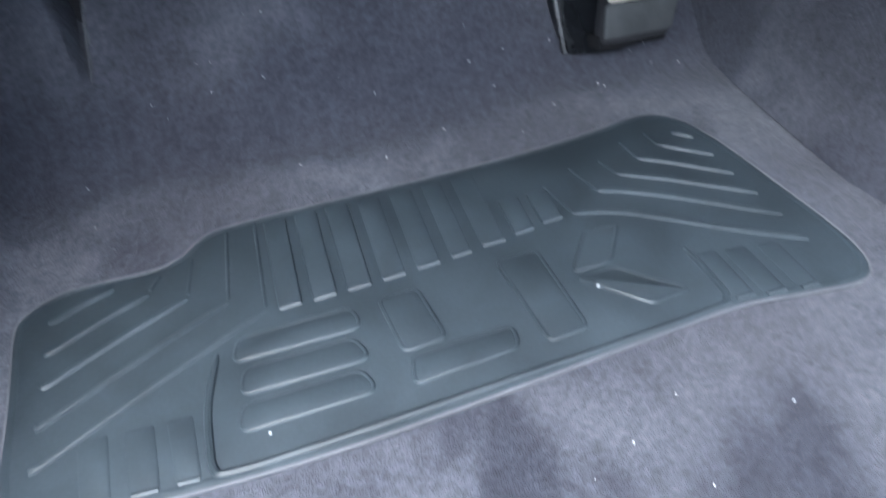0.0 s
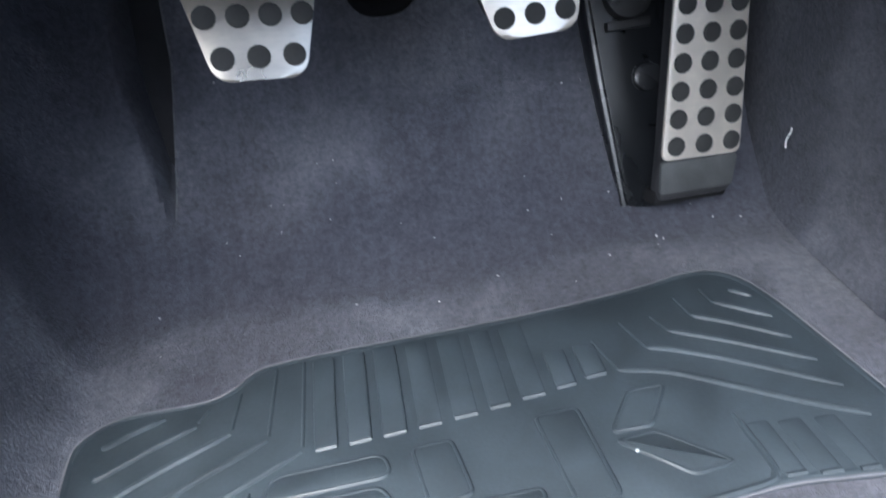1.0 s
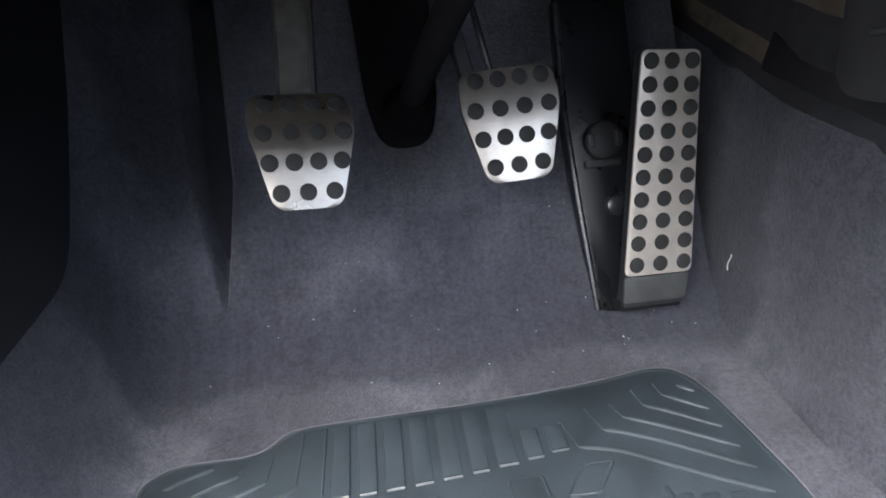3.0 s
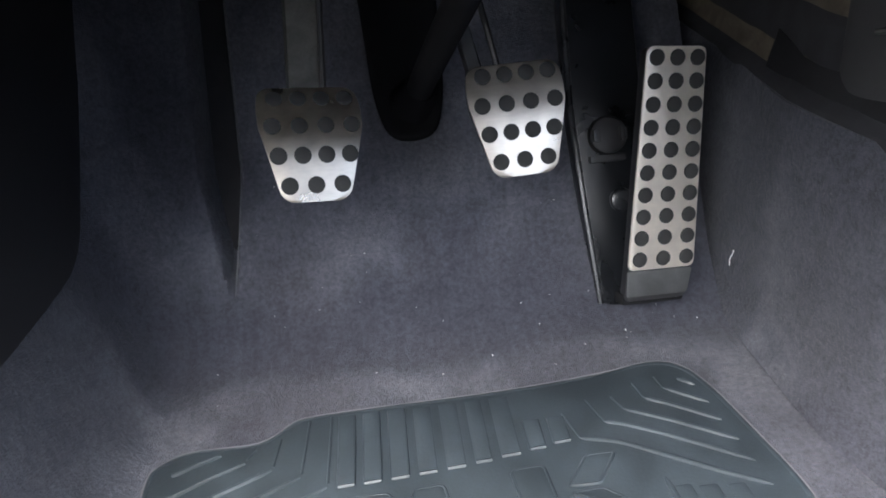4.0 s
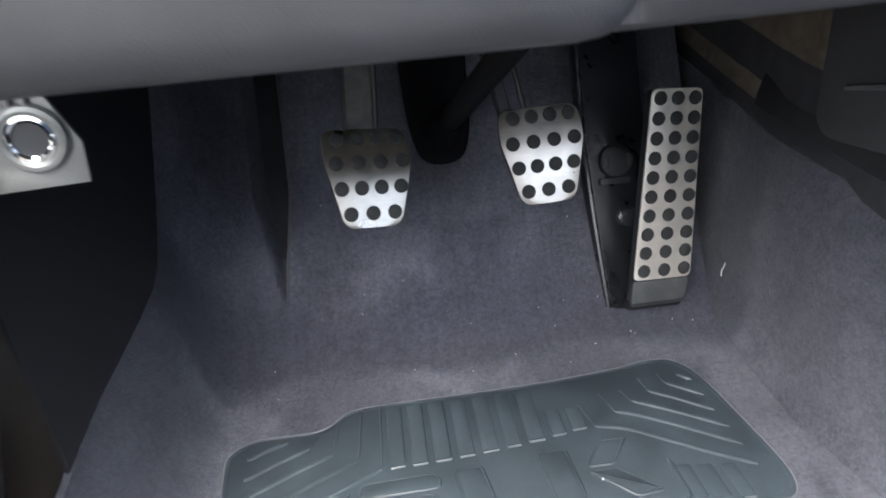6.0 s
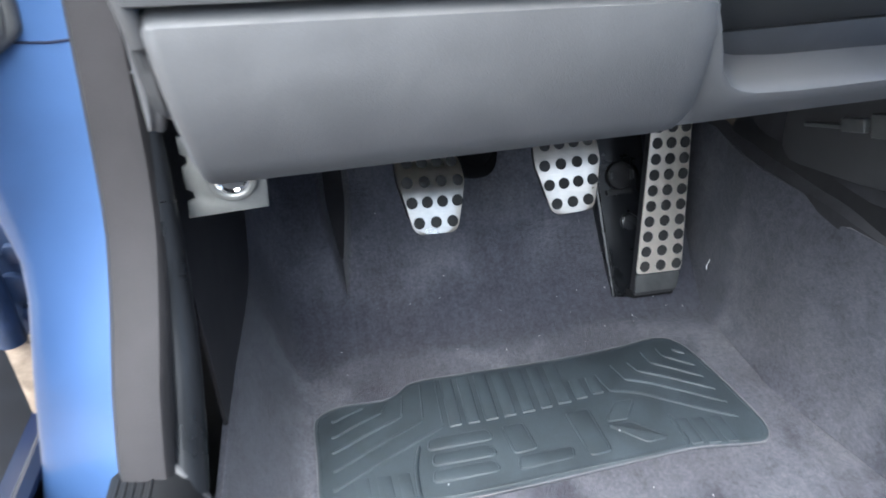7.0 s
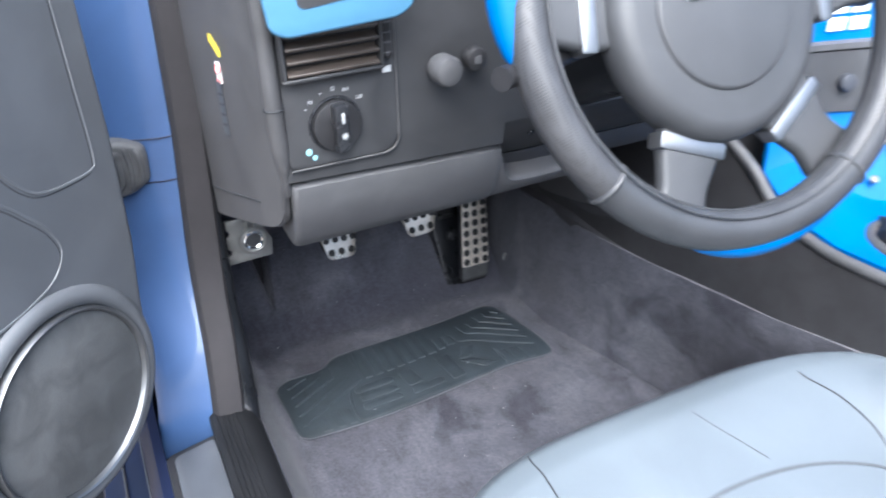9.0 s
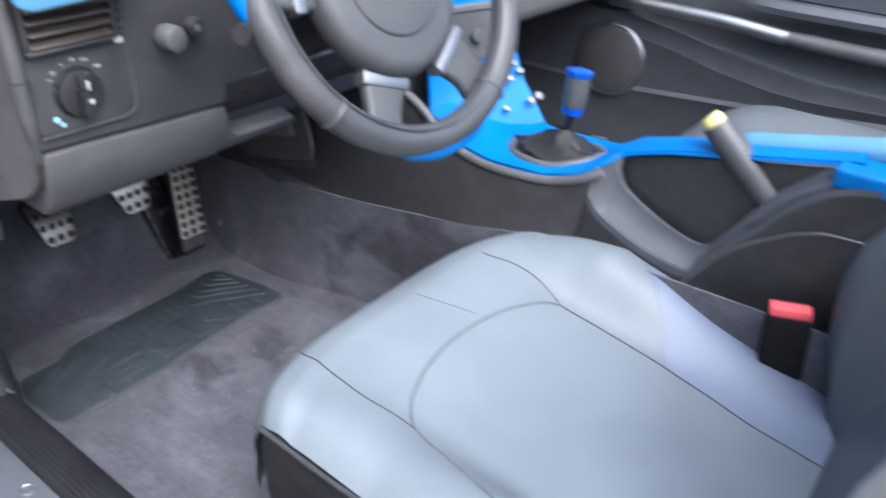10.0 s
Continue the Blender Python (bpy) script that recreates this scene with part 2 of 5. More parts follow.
def perforated_leather():
    """Wheel leather with close rows of punched holes that read as a fine weave."""
    m = material("perforated_leather", (0.047, 0.048, 0.052), 0.42, vary=0.12, size=30, fine=1300, bump=0.0)
    n, l = m.node_tree.nodes, m.node_tree.links
    b = n["Principled BSDF"]
    cells = n.new("ShaderNodeTexVoronoi")
    cells.inputs["Scale"].default_value, cells.inputs["Randomness"].default_value = 470.0, 0.0
    turn = n.new("ShaderNodeMapping")
    turn.inputs["Rotation"].default_value = (0.5, 0.3, 0.7)
    l.new(n["Geometry"].outputs["Position"], turn.inputs["Vector"])
    l.new(turn.outputs[0], cells.inputs["Vector"])
    hole = n.new("ShaderNodeMapRange")
    hole.inputs["From Min"].default_value, hole.inputs["From Max"].default_value = 0.22, 0.42
    hole.inputs["To Min"].default_value = 0.40
    l.new(cells.outputs["Distance"], hole.inputs["Value"])
    dark = n.new("ShaderNodeMix")
    dark.data_type, dark.blend_type = "RGBA", "MULTIPLY"
    dark.inputs[0].default_value = 1.0
    l.new(b.inputs["Base Color"].links[0].from_socket, dark.inputs[6])
    l.new(hole.outputs[0], dark.inputs[7])
    l.new(dark.outputs[2], b.inputs["Base Color"])
    bp = n.new("ShaderNodeBump")
    bp.inputs["Strength"].default_value, bp.inputs["Distance"].default_value = 0.3, 0.0004
    l.new(hole.outputs[0], bp.inputs["Height"])
    l.new(bp.outputs[0], b.inputs["Normal"])
    return m


PERFORATED = perforated_leather()

# ---- mesh helpers ----
WORLD = {}


def part(name, bm, mat, parent=None, label="", sharp=40):
    """Links a bmesh given in world metres as one mesh object, under a thing or a part."""
    me = bpy.data.meshes.new(name)
    bmesh.ops.recalc_face_normals(bm, faces=bm.faces)
    co = [v.co for v in bm.verts]
    c = Vector([(min(p[i] for p in co) + max(p[i] for p in co)) / 2 for i in range(3)])
    bmesh.ops.translate(bm, verts=bm.verts, vec=-c)
    bm.to_mesh(me)
    bm.free()
    me.materials.append(mat)
    for p in me.polygons:
        p.use_smooth = True
    me.set_sharp_from_angle(angle=radians(sharp))
    ob = new(name, me)
    WORLD[ob] = Matrix.Translation(c)
    ob.location = c
    if parent:
        ob.parent = parent
        ob.matrix_parent_inverse = WORLD[parent].inverted()
    if label:
        tagged(ob, label)
    return ob


def thing(name, at, label, category, group="", kind=""):
    ob = new(name)
    ob.empty_display_size = 0.02
    ob.location = at
    WORLD[ob] = Matrix.Translation(at)
    return tagged(ob, label, category, group, kind)


def piece(name, mesh_ob, m, parent):
    """Another object on the mesh of mesh_ob, at the world pose m."""
    ob = new(name, mesh_ob.data)
    ob.matrix_basis = m
    WORLD[ob] = m
    ob.parent = parent
    ob.matrix_parent_inverse = WORLD[parent].inverted()
    return ob


def box(size, m=None, bevel=0.002, seg=2):
    bm = bmesh.new()
    bmesh.ops.create_cube(bm, size=1)
    bmesh.ops.scale(bm, verts=bm.verts, vec=size)
    if bevel:
        bmesh.ops.bevel(bm, geom=bm.edges[:], offset=bevel, segments=seg, affect="EDGES", profile=0.6)
    if m is not None:
        bmesh.ops.transform(bm, verts=bm.verts, matrix=m)
    return bm


def block(lo, hi, bevel=0.002, seg=2):
    lo, hi = Vector(lo), Vector(hi)
    return box(hi - lo, Matrix.Translation((lo + hi) / 2), bevel, seg)


def prism(poly, h, m=None, bevel=0.001, seg=2):
    """A polygon in x, y, raised by h along z, with its edges rounded."""
    bm = bmesh.new()
    f = bm.faces.new([bm.verts.new((x, y, 0)) for x, y in poly])
    up = bmesh.ops.extrude_face_region(bm, geom=[f])
    bmesh.ops.translate(bm, verts=[v for v in up["geom"] if isinstance(v, bmesh.types.BMVert)], vec=(0, 0, h))
    bmesh.ops.recalc_face_normals(bm, faces=bm.faces)
    if bevel:
        caps = [e for e in bm.edges if abs(e.verts[0].co.z - e.verts[1].co.z) < 1e-7]
        bmesh.ops.bevel(bm, geom=caps, offset=bevel, segments=seg, affect="EDGES", profile=0.5)
    if m is not None:
        bmesh.ops.transform(bm, verts=bm.verts, matrix=m)
    return bm


def rounded(poly, r, n=4):
    """The polygon with its corners rounded by r."""
    out, k = [], len(poly)
    for i in range(k):
        p, a, b = Vector(poly[i]), Vector(poly[i - 1]), Vector(poly[(i + 1) % k])
        u, v = (a - p), (b - p)
        d = min(r, u.length * 0.45, v.length * 0.45)
        u.normalize(), v.normalize()
        s, e = p + u * d, p + v * d
        for j in range(n + 1):
            t = j / n
            out.append(tuple(s * (1 - t) ** 2 + p * 2 * t * (1 - t) + e * t * t))
    return out


def tube(points, r, n=8, closed=False):
    """A round bar through points; r is one radius or one a point."""
    pts = [Vector(p) for p in points]
    k = len(pts)
    rs = r if isinstance(r, (list, tuple)) else [r] * k
    bm, rings, last = bmesh.new(), [], None
    for i, p in enumerate(pts):
        a = pts[i - 1] if (i or closed) else p
        b = pts[(i + 1) % k] if (i < k - 1 or closed) else p
        d = (b - a).normalized()
        if last is None:
            side = d.orthogonal().normalized()
        else:
            side = (last - d * last.dot(d)).normalized()
        last = side
        up = d.cross(side)
        rings.append([bm.verts.new(p + rs[i] * (math.cos(t) * side + math.sin(t) * up))
                      for t in (2 * math.pi * j / n for j in range(n))])
    for i in range(k if closed else k - 1):
        a, b = rings[i], rings[(i + 1) % k]
        for j in range(n):
            bm.faces.new((a[j], a[(j + 1) % n], b[(j + 1) % n], b[j]))
    if not closed:
        bm.faces.new(rings[0][::-1]), bm.faces.new(rings[-1])
    return bm


def sheet(rows, thick=0.0, along=None):
    """A surface through rows of points; with a thickness it is a closed shell, thick downwards or behind, or along one direction."""
    bm = bmesh.new()
    g = [[bm.verts.new(p) for p in row] for row in rows]
    for a, b in zip(g, g[1:]):
        for i in range(len(a) - 1):
            bm.faces.new((a[i], a[i + 1], b[i + 1], b[i]))
    if thick:
        bm.normal_update()
        far = {v: bm.verts.new(v.co - (along or v.normal) * thick) for row in g for v in row}
        for a, b in zip(g, g[1:]):
            for i in range(len(a) - 1):
                bm.faces.new([far[v] for v in (b[i], b[i + 1], a[i + 1], a[i])])
        rim = g[0] + [r[-1] for r in g[1:]] + g[-1][-2::-1] + [r[0] for r in g[-2:0:-1]]
        for a, b in zip(rim, rim[1:] + rim[:1]):
            bm.faces.new((b, a, far[a], far[b]))
    return bm


def smooth_line(points, n=6):
    """A Catmull-Rom line through points."""
    p = [Vector(q) for q in points]
    p = [p[0] * 2 - p[1]] + p + [p[-1] * 2 - p[-2]]
    out = []
    for i in range(1, len(p) - 2):
        for j in range(n):
            t = j / n
            a, b, c, d = p[i - 1:i + 3]
            out.append(0.5 * (2 * b + (c - a) * t + (2 * a - 5 * b + 4 * c - d) * t * t + (3 * b - a - 3 * c + d) * t ** 3))
    return out + [p[-2]]


def smooth_outline(points, n=4):
    """A closed Catmull-Rom outline through points in x, y."""
    p = [Vector(q) for q in points]
    k, out = len(p), []
    for i in range(k):
        a, b, c, d = p[i - 1], p[i], p[(i + 1) % k], p[(i + 2) % k]
        for j in range(n):
            t = j / n
            out.append(tuple(0.5 * (2 * b + (c - a) * t + (2 * a - 5 * b + 4 * c - d) * t * t + (3 * b - a - 3 * c + d) * t ** 3)))
    return out


def disc(r, h, m=None, n=20, bevel=0.0006):
    return prism([(r * math.cos(2 * math.pi * i / n), r * math.sin(2 * math.pi * i / n)) for i in range(n)], h, m, bevel, 2)


def ring(r, t, m=None, n=40, k=8):
    bm = tube([(r * math.cos(2 * math.pi * i / n), r * math.sin(2 * math.pi * i / n), 0) for i in range(n)], t, k, True)
    if m is not None:
        bmesh.ops.transform(bm, verts=bm.verts, matrix=m)
    return bm


def join(*bms):
    out = bmesh.new()
    for b in bms:
        me = bpy.data.meshes.new("tmp")
        b.to_mesh(me)
        b.free()
        out.from_mesh(me)
        bpy.data.meshes.remove(me)
    return out


def frame_at(o, ex, ey):
    """The pose at o with x along ex and y near ey."""
    ex = Vector(ex).normalized()
    ey = Vector(ey)
    ey = (ey - ex * ey.dot(ex)).normalized()
    ez = ex.cross(ey)
    m = Matrix((ex, ey, ez)).transposed().to_4x4()
    m.translation = o
    return m


def lerp(a, b, t):
    return a + (b - a) * t


def table(z, rows):
    """Linear look-up in rows of (z, value, ...)."""
    rows = sorted(rows)
    for a, b in zip(rows, rows[1:]):
        if z <= b[0]:
            t = min(1, max(0, (z - a[0]) / (b[0] - a[0])))
            return [lerp(p, q, t) for p, q in zip(a[1:], b[1:])]
    return list(rows[-1][1:])


# ---- setting: ground, floor, walls ----
def structure(name, bm, mat, label, category, parent=None, sharp=40):
    return tagged(part(name, bm, mat, parent, sharp=sharp), label, category, "", "structure")


def ground():
    xs = [-400, -60, -12] + [-6 + 0.6 * i for i in range(21)] + [12, 60, 400]
    rows = [[(x, y, -0.25 + 0.004 * noise.noise((x * 3, y * 3, 0))) for x in xs] for y in xs]
    structure("ground", sheet(rows), TAN, "sandy beige paved ground outside the open car door", "ground")


TOE = [(-0.98, 0.0), (-0.6, 0.0), (-0.3, 0.0), (-0.1, 0.0), (0.0, 0.0), (0.1, 0.0), (0.16, 0.0), (0.20, 0.002), (0.225, 0.010),
       (0.245, 0.026), (0.265, 0.05), (0.30, 0.105), (0.33, 0.153), (0.36, 0.2), (0.40, 0.265), (0.44, 0.33), (0.47, 0.42), (0.475, 0.55)]


def valley(y):
    return table(y, [(-1.0, 0.325), (-0.6, 0.32), (-0.18, 0.300), (-0.09, 0.279), (0.06, 0.239), (0.16, 0.237), (0.5, 0.245)])[0]


def floor():
    rows = []
    line = smooth_line([(0, y, z) for y, z in TOE], 7)
    for p in line:
        y, z = p.y, p.z - 0.004
        v = valley(y)
        side = table(y, [(-1.0, 0.105), (-0.1, 0.115), (0.05, 0.124), (0.2, 0.116), (0.26, 0.115), (0.32, 0.088), (0.45, 0.07)])[0]
        k = [(-0.268, side), (-0.265, side * 0.93), (-0.259, side * 0.72), (-0.251, side * 0.47), (-0.242, side * 0.24), (-0.233, side * 0.09), (-0.224, side * 0.02)]
        row = [(x, y, z + h) for x, h in k]
        for j in range(1, 181):
            x = lerp(-0.220, v + 0.004, j / 180)
            rise = min(1, max(0, (y - 0.258) / 0.05))
            gap = 0.003 + 0.30 * max(0.0, min(0.055, y - 0.262))
            k_in = max(0.0, 1 - abs(x + 0.172) / gap)
            cut = k_in * k_in * (3 - 2 * k_in) * rise
            lump = 0.0025 * noise.noise((x * 9, y * 9, 3)) + 0.0012 * noise.noise((x * 25, y * 25, 8))
            row.append((x, y + 0.085 * cut, z - 0.02 * cut + lump * (1 if abs(y) > 0.2 or x > 0.21 else 0.2)))
        rows.append(row)
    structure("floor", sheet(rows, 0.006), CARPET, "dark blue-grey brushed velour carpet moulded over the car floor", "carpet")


def footrest_shade():
    """Dark sheet that stands in for soft shade in the groove beside the footrest."""
    m = frame_at((-0.172, 0.30, 0.101), (1, 0, 0), (0, 0.53, 0.848))
    poly = [(-0.001, -0.045), (0.001, -0.045), (0.006, -0.01), (0.015, 0.048), (0.017, 0.20), (-0.017, 0.20), (-0.015, 0.048), (-0.006, -0.01)]
    structure("footrest_shade", prism(poly, 0.002, m @ Matrix.Translation((0, 0, -0.034)), 0.0), FELT_AND_SHADE, "dark sheet standing in for shade in the carpet groove", "carpet joint")


def tunnel_edge(y):
    """Where the carpet of the tunnel side ends: its x and z."""
    return table(y, [(-1.0, 0.33, 0.25), (-0.5, 0.322, 0.242), (-0.42, 0.318, 0.234), (-0.3, 0.311, 0.210), (-0.2, 0.306, 0.198), (-0.1, 0.290, 0.190), (0.0, 0.272, 0.190),
                     (0.2, 0.264, 0.184), (0.5, 0.27, 0.2)])


def tunnel_wall():
    rows = []
    for i in range(61):
        y = lerp(0.47, -0.98, i / 60)
        v = valley(y)
        xt, top = tunnel_edge(y)
        row = []
        for j in range(13):
            t = j / 12
            x = lerp(v + 0.004 + 0.012 * min(1, t * 5), xt, t ** 1.5)
            w = 0.003 * noise.noise((y * 8, t * 3, 5))
            row.append((x + w * t, y, -0.004 + top * t))
        row += [(xt + 0.0012, y, top - 0.005), (xt + 0.003, y, top - 0.014)]
        rows.append(row)
    structure("tunnel_wall", sheet(rows, 0.005), CARPET, "dark blue-grey velour carpet on the transmission tunnel side", "carpet")


def tunnel_insulation():
    """Black edge of the tunnel lining over the carpet, and the tan felt behind it deep under the dash."""
    low, high = [], []
    for i in range(24):
        y = lerp(0.46, -0.06, i / 23)
        fade = min(1.0, (y + 0.06) / 0.12)
        xt, top = tunnel_edge(y)
        w = 0.0012 * noise.noise((y * 40, 0, 2))
        low.append([(xt + 0.001, y, top - 0.02), (xt + 0.002, y, top - 0.004 + 0.006 * fade), (xt + 0.006, y, top - 0.004 + 0.010 * fade + w), (xt + 0.012, y, top - 0.004 + 0.016 * fade + w), (xt + 0.020, y, top + 0.10 * fade)])
        if y > 0.12:
            high.append([(xt + 0.009, y, top + 0.008), (xt + 0.0125, y, top + 0.020 + 2 * w), (xt + 0.016, y, top + 0.045), (xt + 0.019, y, top + 0.13)])
    structure("tunnel_lining", sheet(low, 0.002), FELT_AND_SHADE, "black felt edge above the tunnel carpet", "lining")
    structure("tunnel_insulation", sheet(high, 0.002), INSULATION, "brown insulation felt deep under the dashboard", "insulation")


def body_shell():
    """The closed walls round the cabin: firewall, dash top, passenger door side, rear bulkhead."""
    # unseen; stops sky light from entering the footwell at the front
    structure("firewall", block((-0.45, 0.49, -0.1), (1.35, 0.53, 0.8), 0.004), BLACK, "black painted firewall behind the pedals", "wall")
    structure("bulkhead", block((-0.30, -1.30, -0.1), (1.30, -1.25, 0.62), 0.01), LEATHER_DARK, "dark trimmed bulkhead behind the seats", "wall")
    structure("floor_pan", block((-0.36, -1.3, -0.10), (1.3, 0.5, -0.03), 0.004), BLACK, "black painted steel floor pan", "floor pan")
    # out of view; added to keep low sky light off the toe board
    structure("unseen_rear_quarter", block((-0.44, -1.6, -0.1), (-0.30, -1.12, 0.64), 0.03, 3), PAINT, "unseen blue rear quarter panel added to block low sky light", "car body")
    structure("front_fender", block((-0.53, 0.105, -0.12), (-0.37, 0.9, 0.70), 0.02, 3), GAP_SHADE, "inner edge of the front fender, gap shade in its colour", "car body")
    # side of the footwell behind the pillar trim
    structure("kick_panel", block((-0.36, 0.06, -0.05), (-0.285, 0.5, 0.62), 0.004), BLACK, "black kick panel at the footwell side", "panel")


# pillar: rows of height, y, left and right edge of the blue face, right edge of the seal
PILLAR = [(0.95, 0.02, -0.345, -0.262, -0.225), (0.62, 0.0, -0.368, -0.287, -0.25), (0.46, -0.01, -0.383, -0.294, -0.262), (0.40, -0.012, -0.386, -0.299, -0.265),
          (0.345, -0.015, -0.388, -0.304, -0.268), (0.305, -0.021, -0.381, -0.307, -0.271), (0.27, -0.038, -0.369, -0.310, -0.275), (0.24, -0.060, -0.370, -0.3125, -0.278), (0.22, -0.073, -0.371, -0.315, -0.281),
          (0.19, -0.086, -0.374, -0.318, -0.284), (0.158, -0.095, -0.378, -0.322, -0.288), (0.11, -0.10, -0.39, -0.325, -0.29)]


def pillar():
    rows, seal = [], []
    for i in range(41):
        z = lerp(0.95, 0.11, i / 40)
        y, a, b, c = table(z, PILLAR)
        rows.append([(a + 0.012, y + 0.10, z), (a + 0.003, y + 0.055, z), (a, y + 0.034, z), (a + 0.0015, y + 0.026, z), (a + 0.006, y + 0.0205, z), (lerp(a, b, 0.25), y + 0.0165, z), (lerp(a, b, 0.5), y + 0.012, z),
                     (lerp(a, b, 0.85), y + 0.006, z), (b - 0.001, y + 0.004, z), (b + 0.004, y + 0.02, z)])
        seal.append([(b - 0.001, y + 0.02, z), (b, y - 0.002, z), (b + 0.004, y - 0.009, z), (lerp(b, c, 0.5), y - 0.012, z),
                     (c - 0.004, y - 0.009, z), (c, y - 0.002, z), (c + 0.001, y + 0.03, z)])
    base = thing("door_pillar", (-0.33, 0.0, 0.11), "blue painted door pillar with a brown-grey door seal", "car body", kind="structure")
    part("panel", sheet(rows), PAINT, base)
    for z in (0.462, 0.415):
        y, a, b, c = table(z, PILLAR)
        part("panel_crease", tube([(lerp(a, b, 0.12), y + 0.0178, z + 0.001), (lerp(a, b, 0.25), y + 0.0163, z), (lerp(a, b, 0.5), y + 0.0118, z), (lerp(a, b, 0.85), y + 0.0058, z - 0.001), (b - 0.001, y + 0.0038, z)], 0.0009, 6), NAVY, base)
    part("seal", sheet(seal), SEAL, base, "brown-grey fabric door seal")
    # rounded black trim inside the seal
    line = smooth_line([(-0.268, -0.008, 0.40), (-0.272, -0.012, 0.33), (-0.277, -0.030, 0.25), (-0.281, -0.065, 0.18), (-0.285, -0.090, 0.135)])
    part("inner_trim", tube(line, [0.0065 + 0.0075 * min(1, i / (len(line) * 0.6)) for i in range(len(line))], 14), TRIM_BLACK, base, "glossy black inner trim edge")
    part("inner_wall", sheet([[(-0.272, -0.01, z), (-0.271, 0.02, z), (-0.270, 0.10, z), (-0.269, 0.30, z), (-0.269, 0.48, z)]
                              for z in (0.40, 0.3, 0.2, 0.15, 0.10)], 0.003), BLACK, base)


def sill():
    base = thing("door_sill", (-0.33, -0.5, 0.0), "grey and black door sill with a ribbed step strip", "door sill", kind="structure")
    part("scuff_plate", prism(rounded([(-0.376, -1.35), (-0.328, -1.35), (-0.328, -0.124), (-0.374, -0.135)], 0.008), 0.006,
                              Matrix.Translation((0, 0, 0.151)), 0.002), SCUFF, base, "grey plastic scuff plate")
    part("print_ring", ring(0.0068, 0.0008, Matrix.Translation((-0.344, -0.251, 0.1572)), 28, 6), SILVER, base, "pale printed ring")
    part("plate_border", prism(rounded([(-0.386, -1.36), (-0.322, -1.36), (-0.322, -0.113), (-0.382, -0.125)], 0.01), 0.006,
                               Matrix.Translation((0, 0, 0.146)), 0.002), BLACK, base)
    prof = [(-0.324, 0.148), (-0.324, 0.157), (-0.320, 0.160), (-0.300, 0.160), (-0.292, 0.157), (-0.283, 0.148), (-0.276, 0.13), (-0.272, 0.10), (-0.272, 0.0)]
    part("inner_step", sheet([[(x, y, z) for x, z in prof] for y in (-0.092, -0.3, -0.7, -1.35)], 0.004), STEP_BLACK, base, "black rubber inner step")
    for i in range(5):
        x = -0.321 + 0.0052 * i
        part("rib", block((x, -1.3, 0.1590), (x + 0.0024, -0.098, 0.1645), 0.0007, 1), STEP_BLACK, base)
    part("end_cap", tube(smooth_line([(-0.317, -0.088, 0.154), (-0.312, -0.086, 0.1595), (-0.300, -0.086, 0.160), (-0.285, -0.090, 0.150), (-0.276, -0.095, 0.12)]), 0.0075, 10), DASH_CAP, base, "grey rounded end lip")
    prof = [(-0.382, 0.15), (-0.392, 0.148), (-0.402, 0.135), (-0.406, 0.10), (-0.428, 0.09), (-0.432, 0.085), (-0.455, 0.075), (-0.46, 0.05), (-0.46, -0.15)]
    part("rocker", sheet([[(x, y, z) for x, z in prof] for y in (0.25, -0.1, -0.5, -1.4)], 0.004), NAVY, base, "dark blue painted rocker panel")
    part("rubber_lip", tube([(-0.406, 0.2, 0.103), (-0.406, -1.35, 0.103)], 0.0016, 6), DASH, base)
    part("rubber_lip", tube([(-0.431, 0.2, 0.09), (-0.431, -1.35, 0.09)], 0.0014, 6), DASH, base)


ground(), floor(), footrest_shade(), tunnel_wall(), tunnel_insulation(), body_shell(), pillar(), sill()


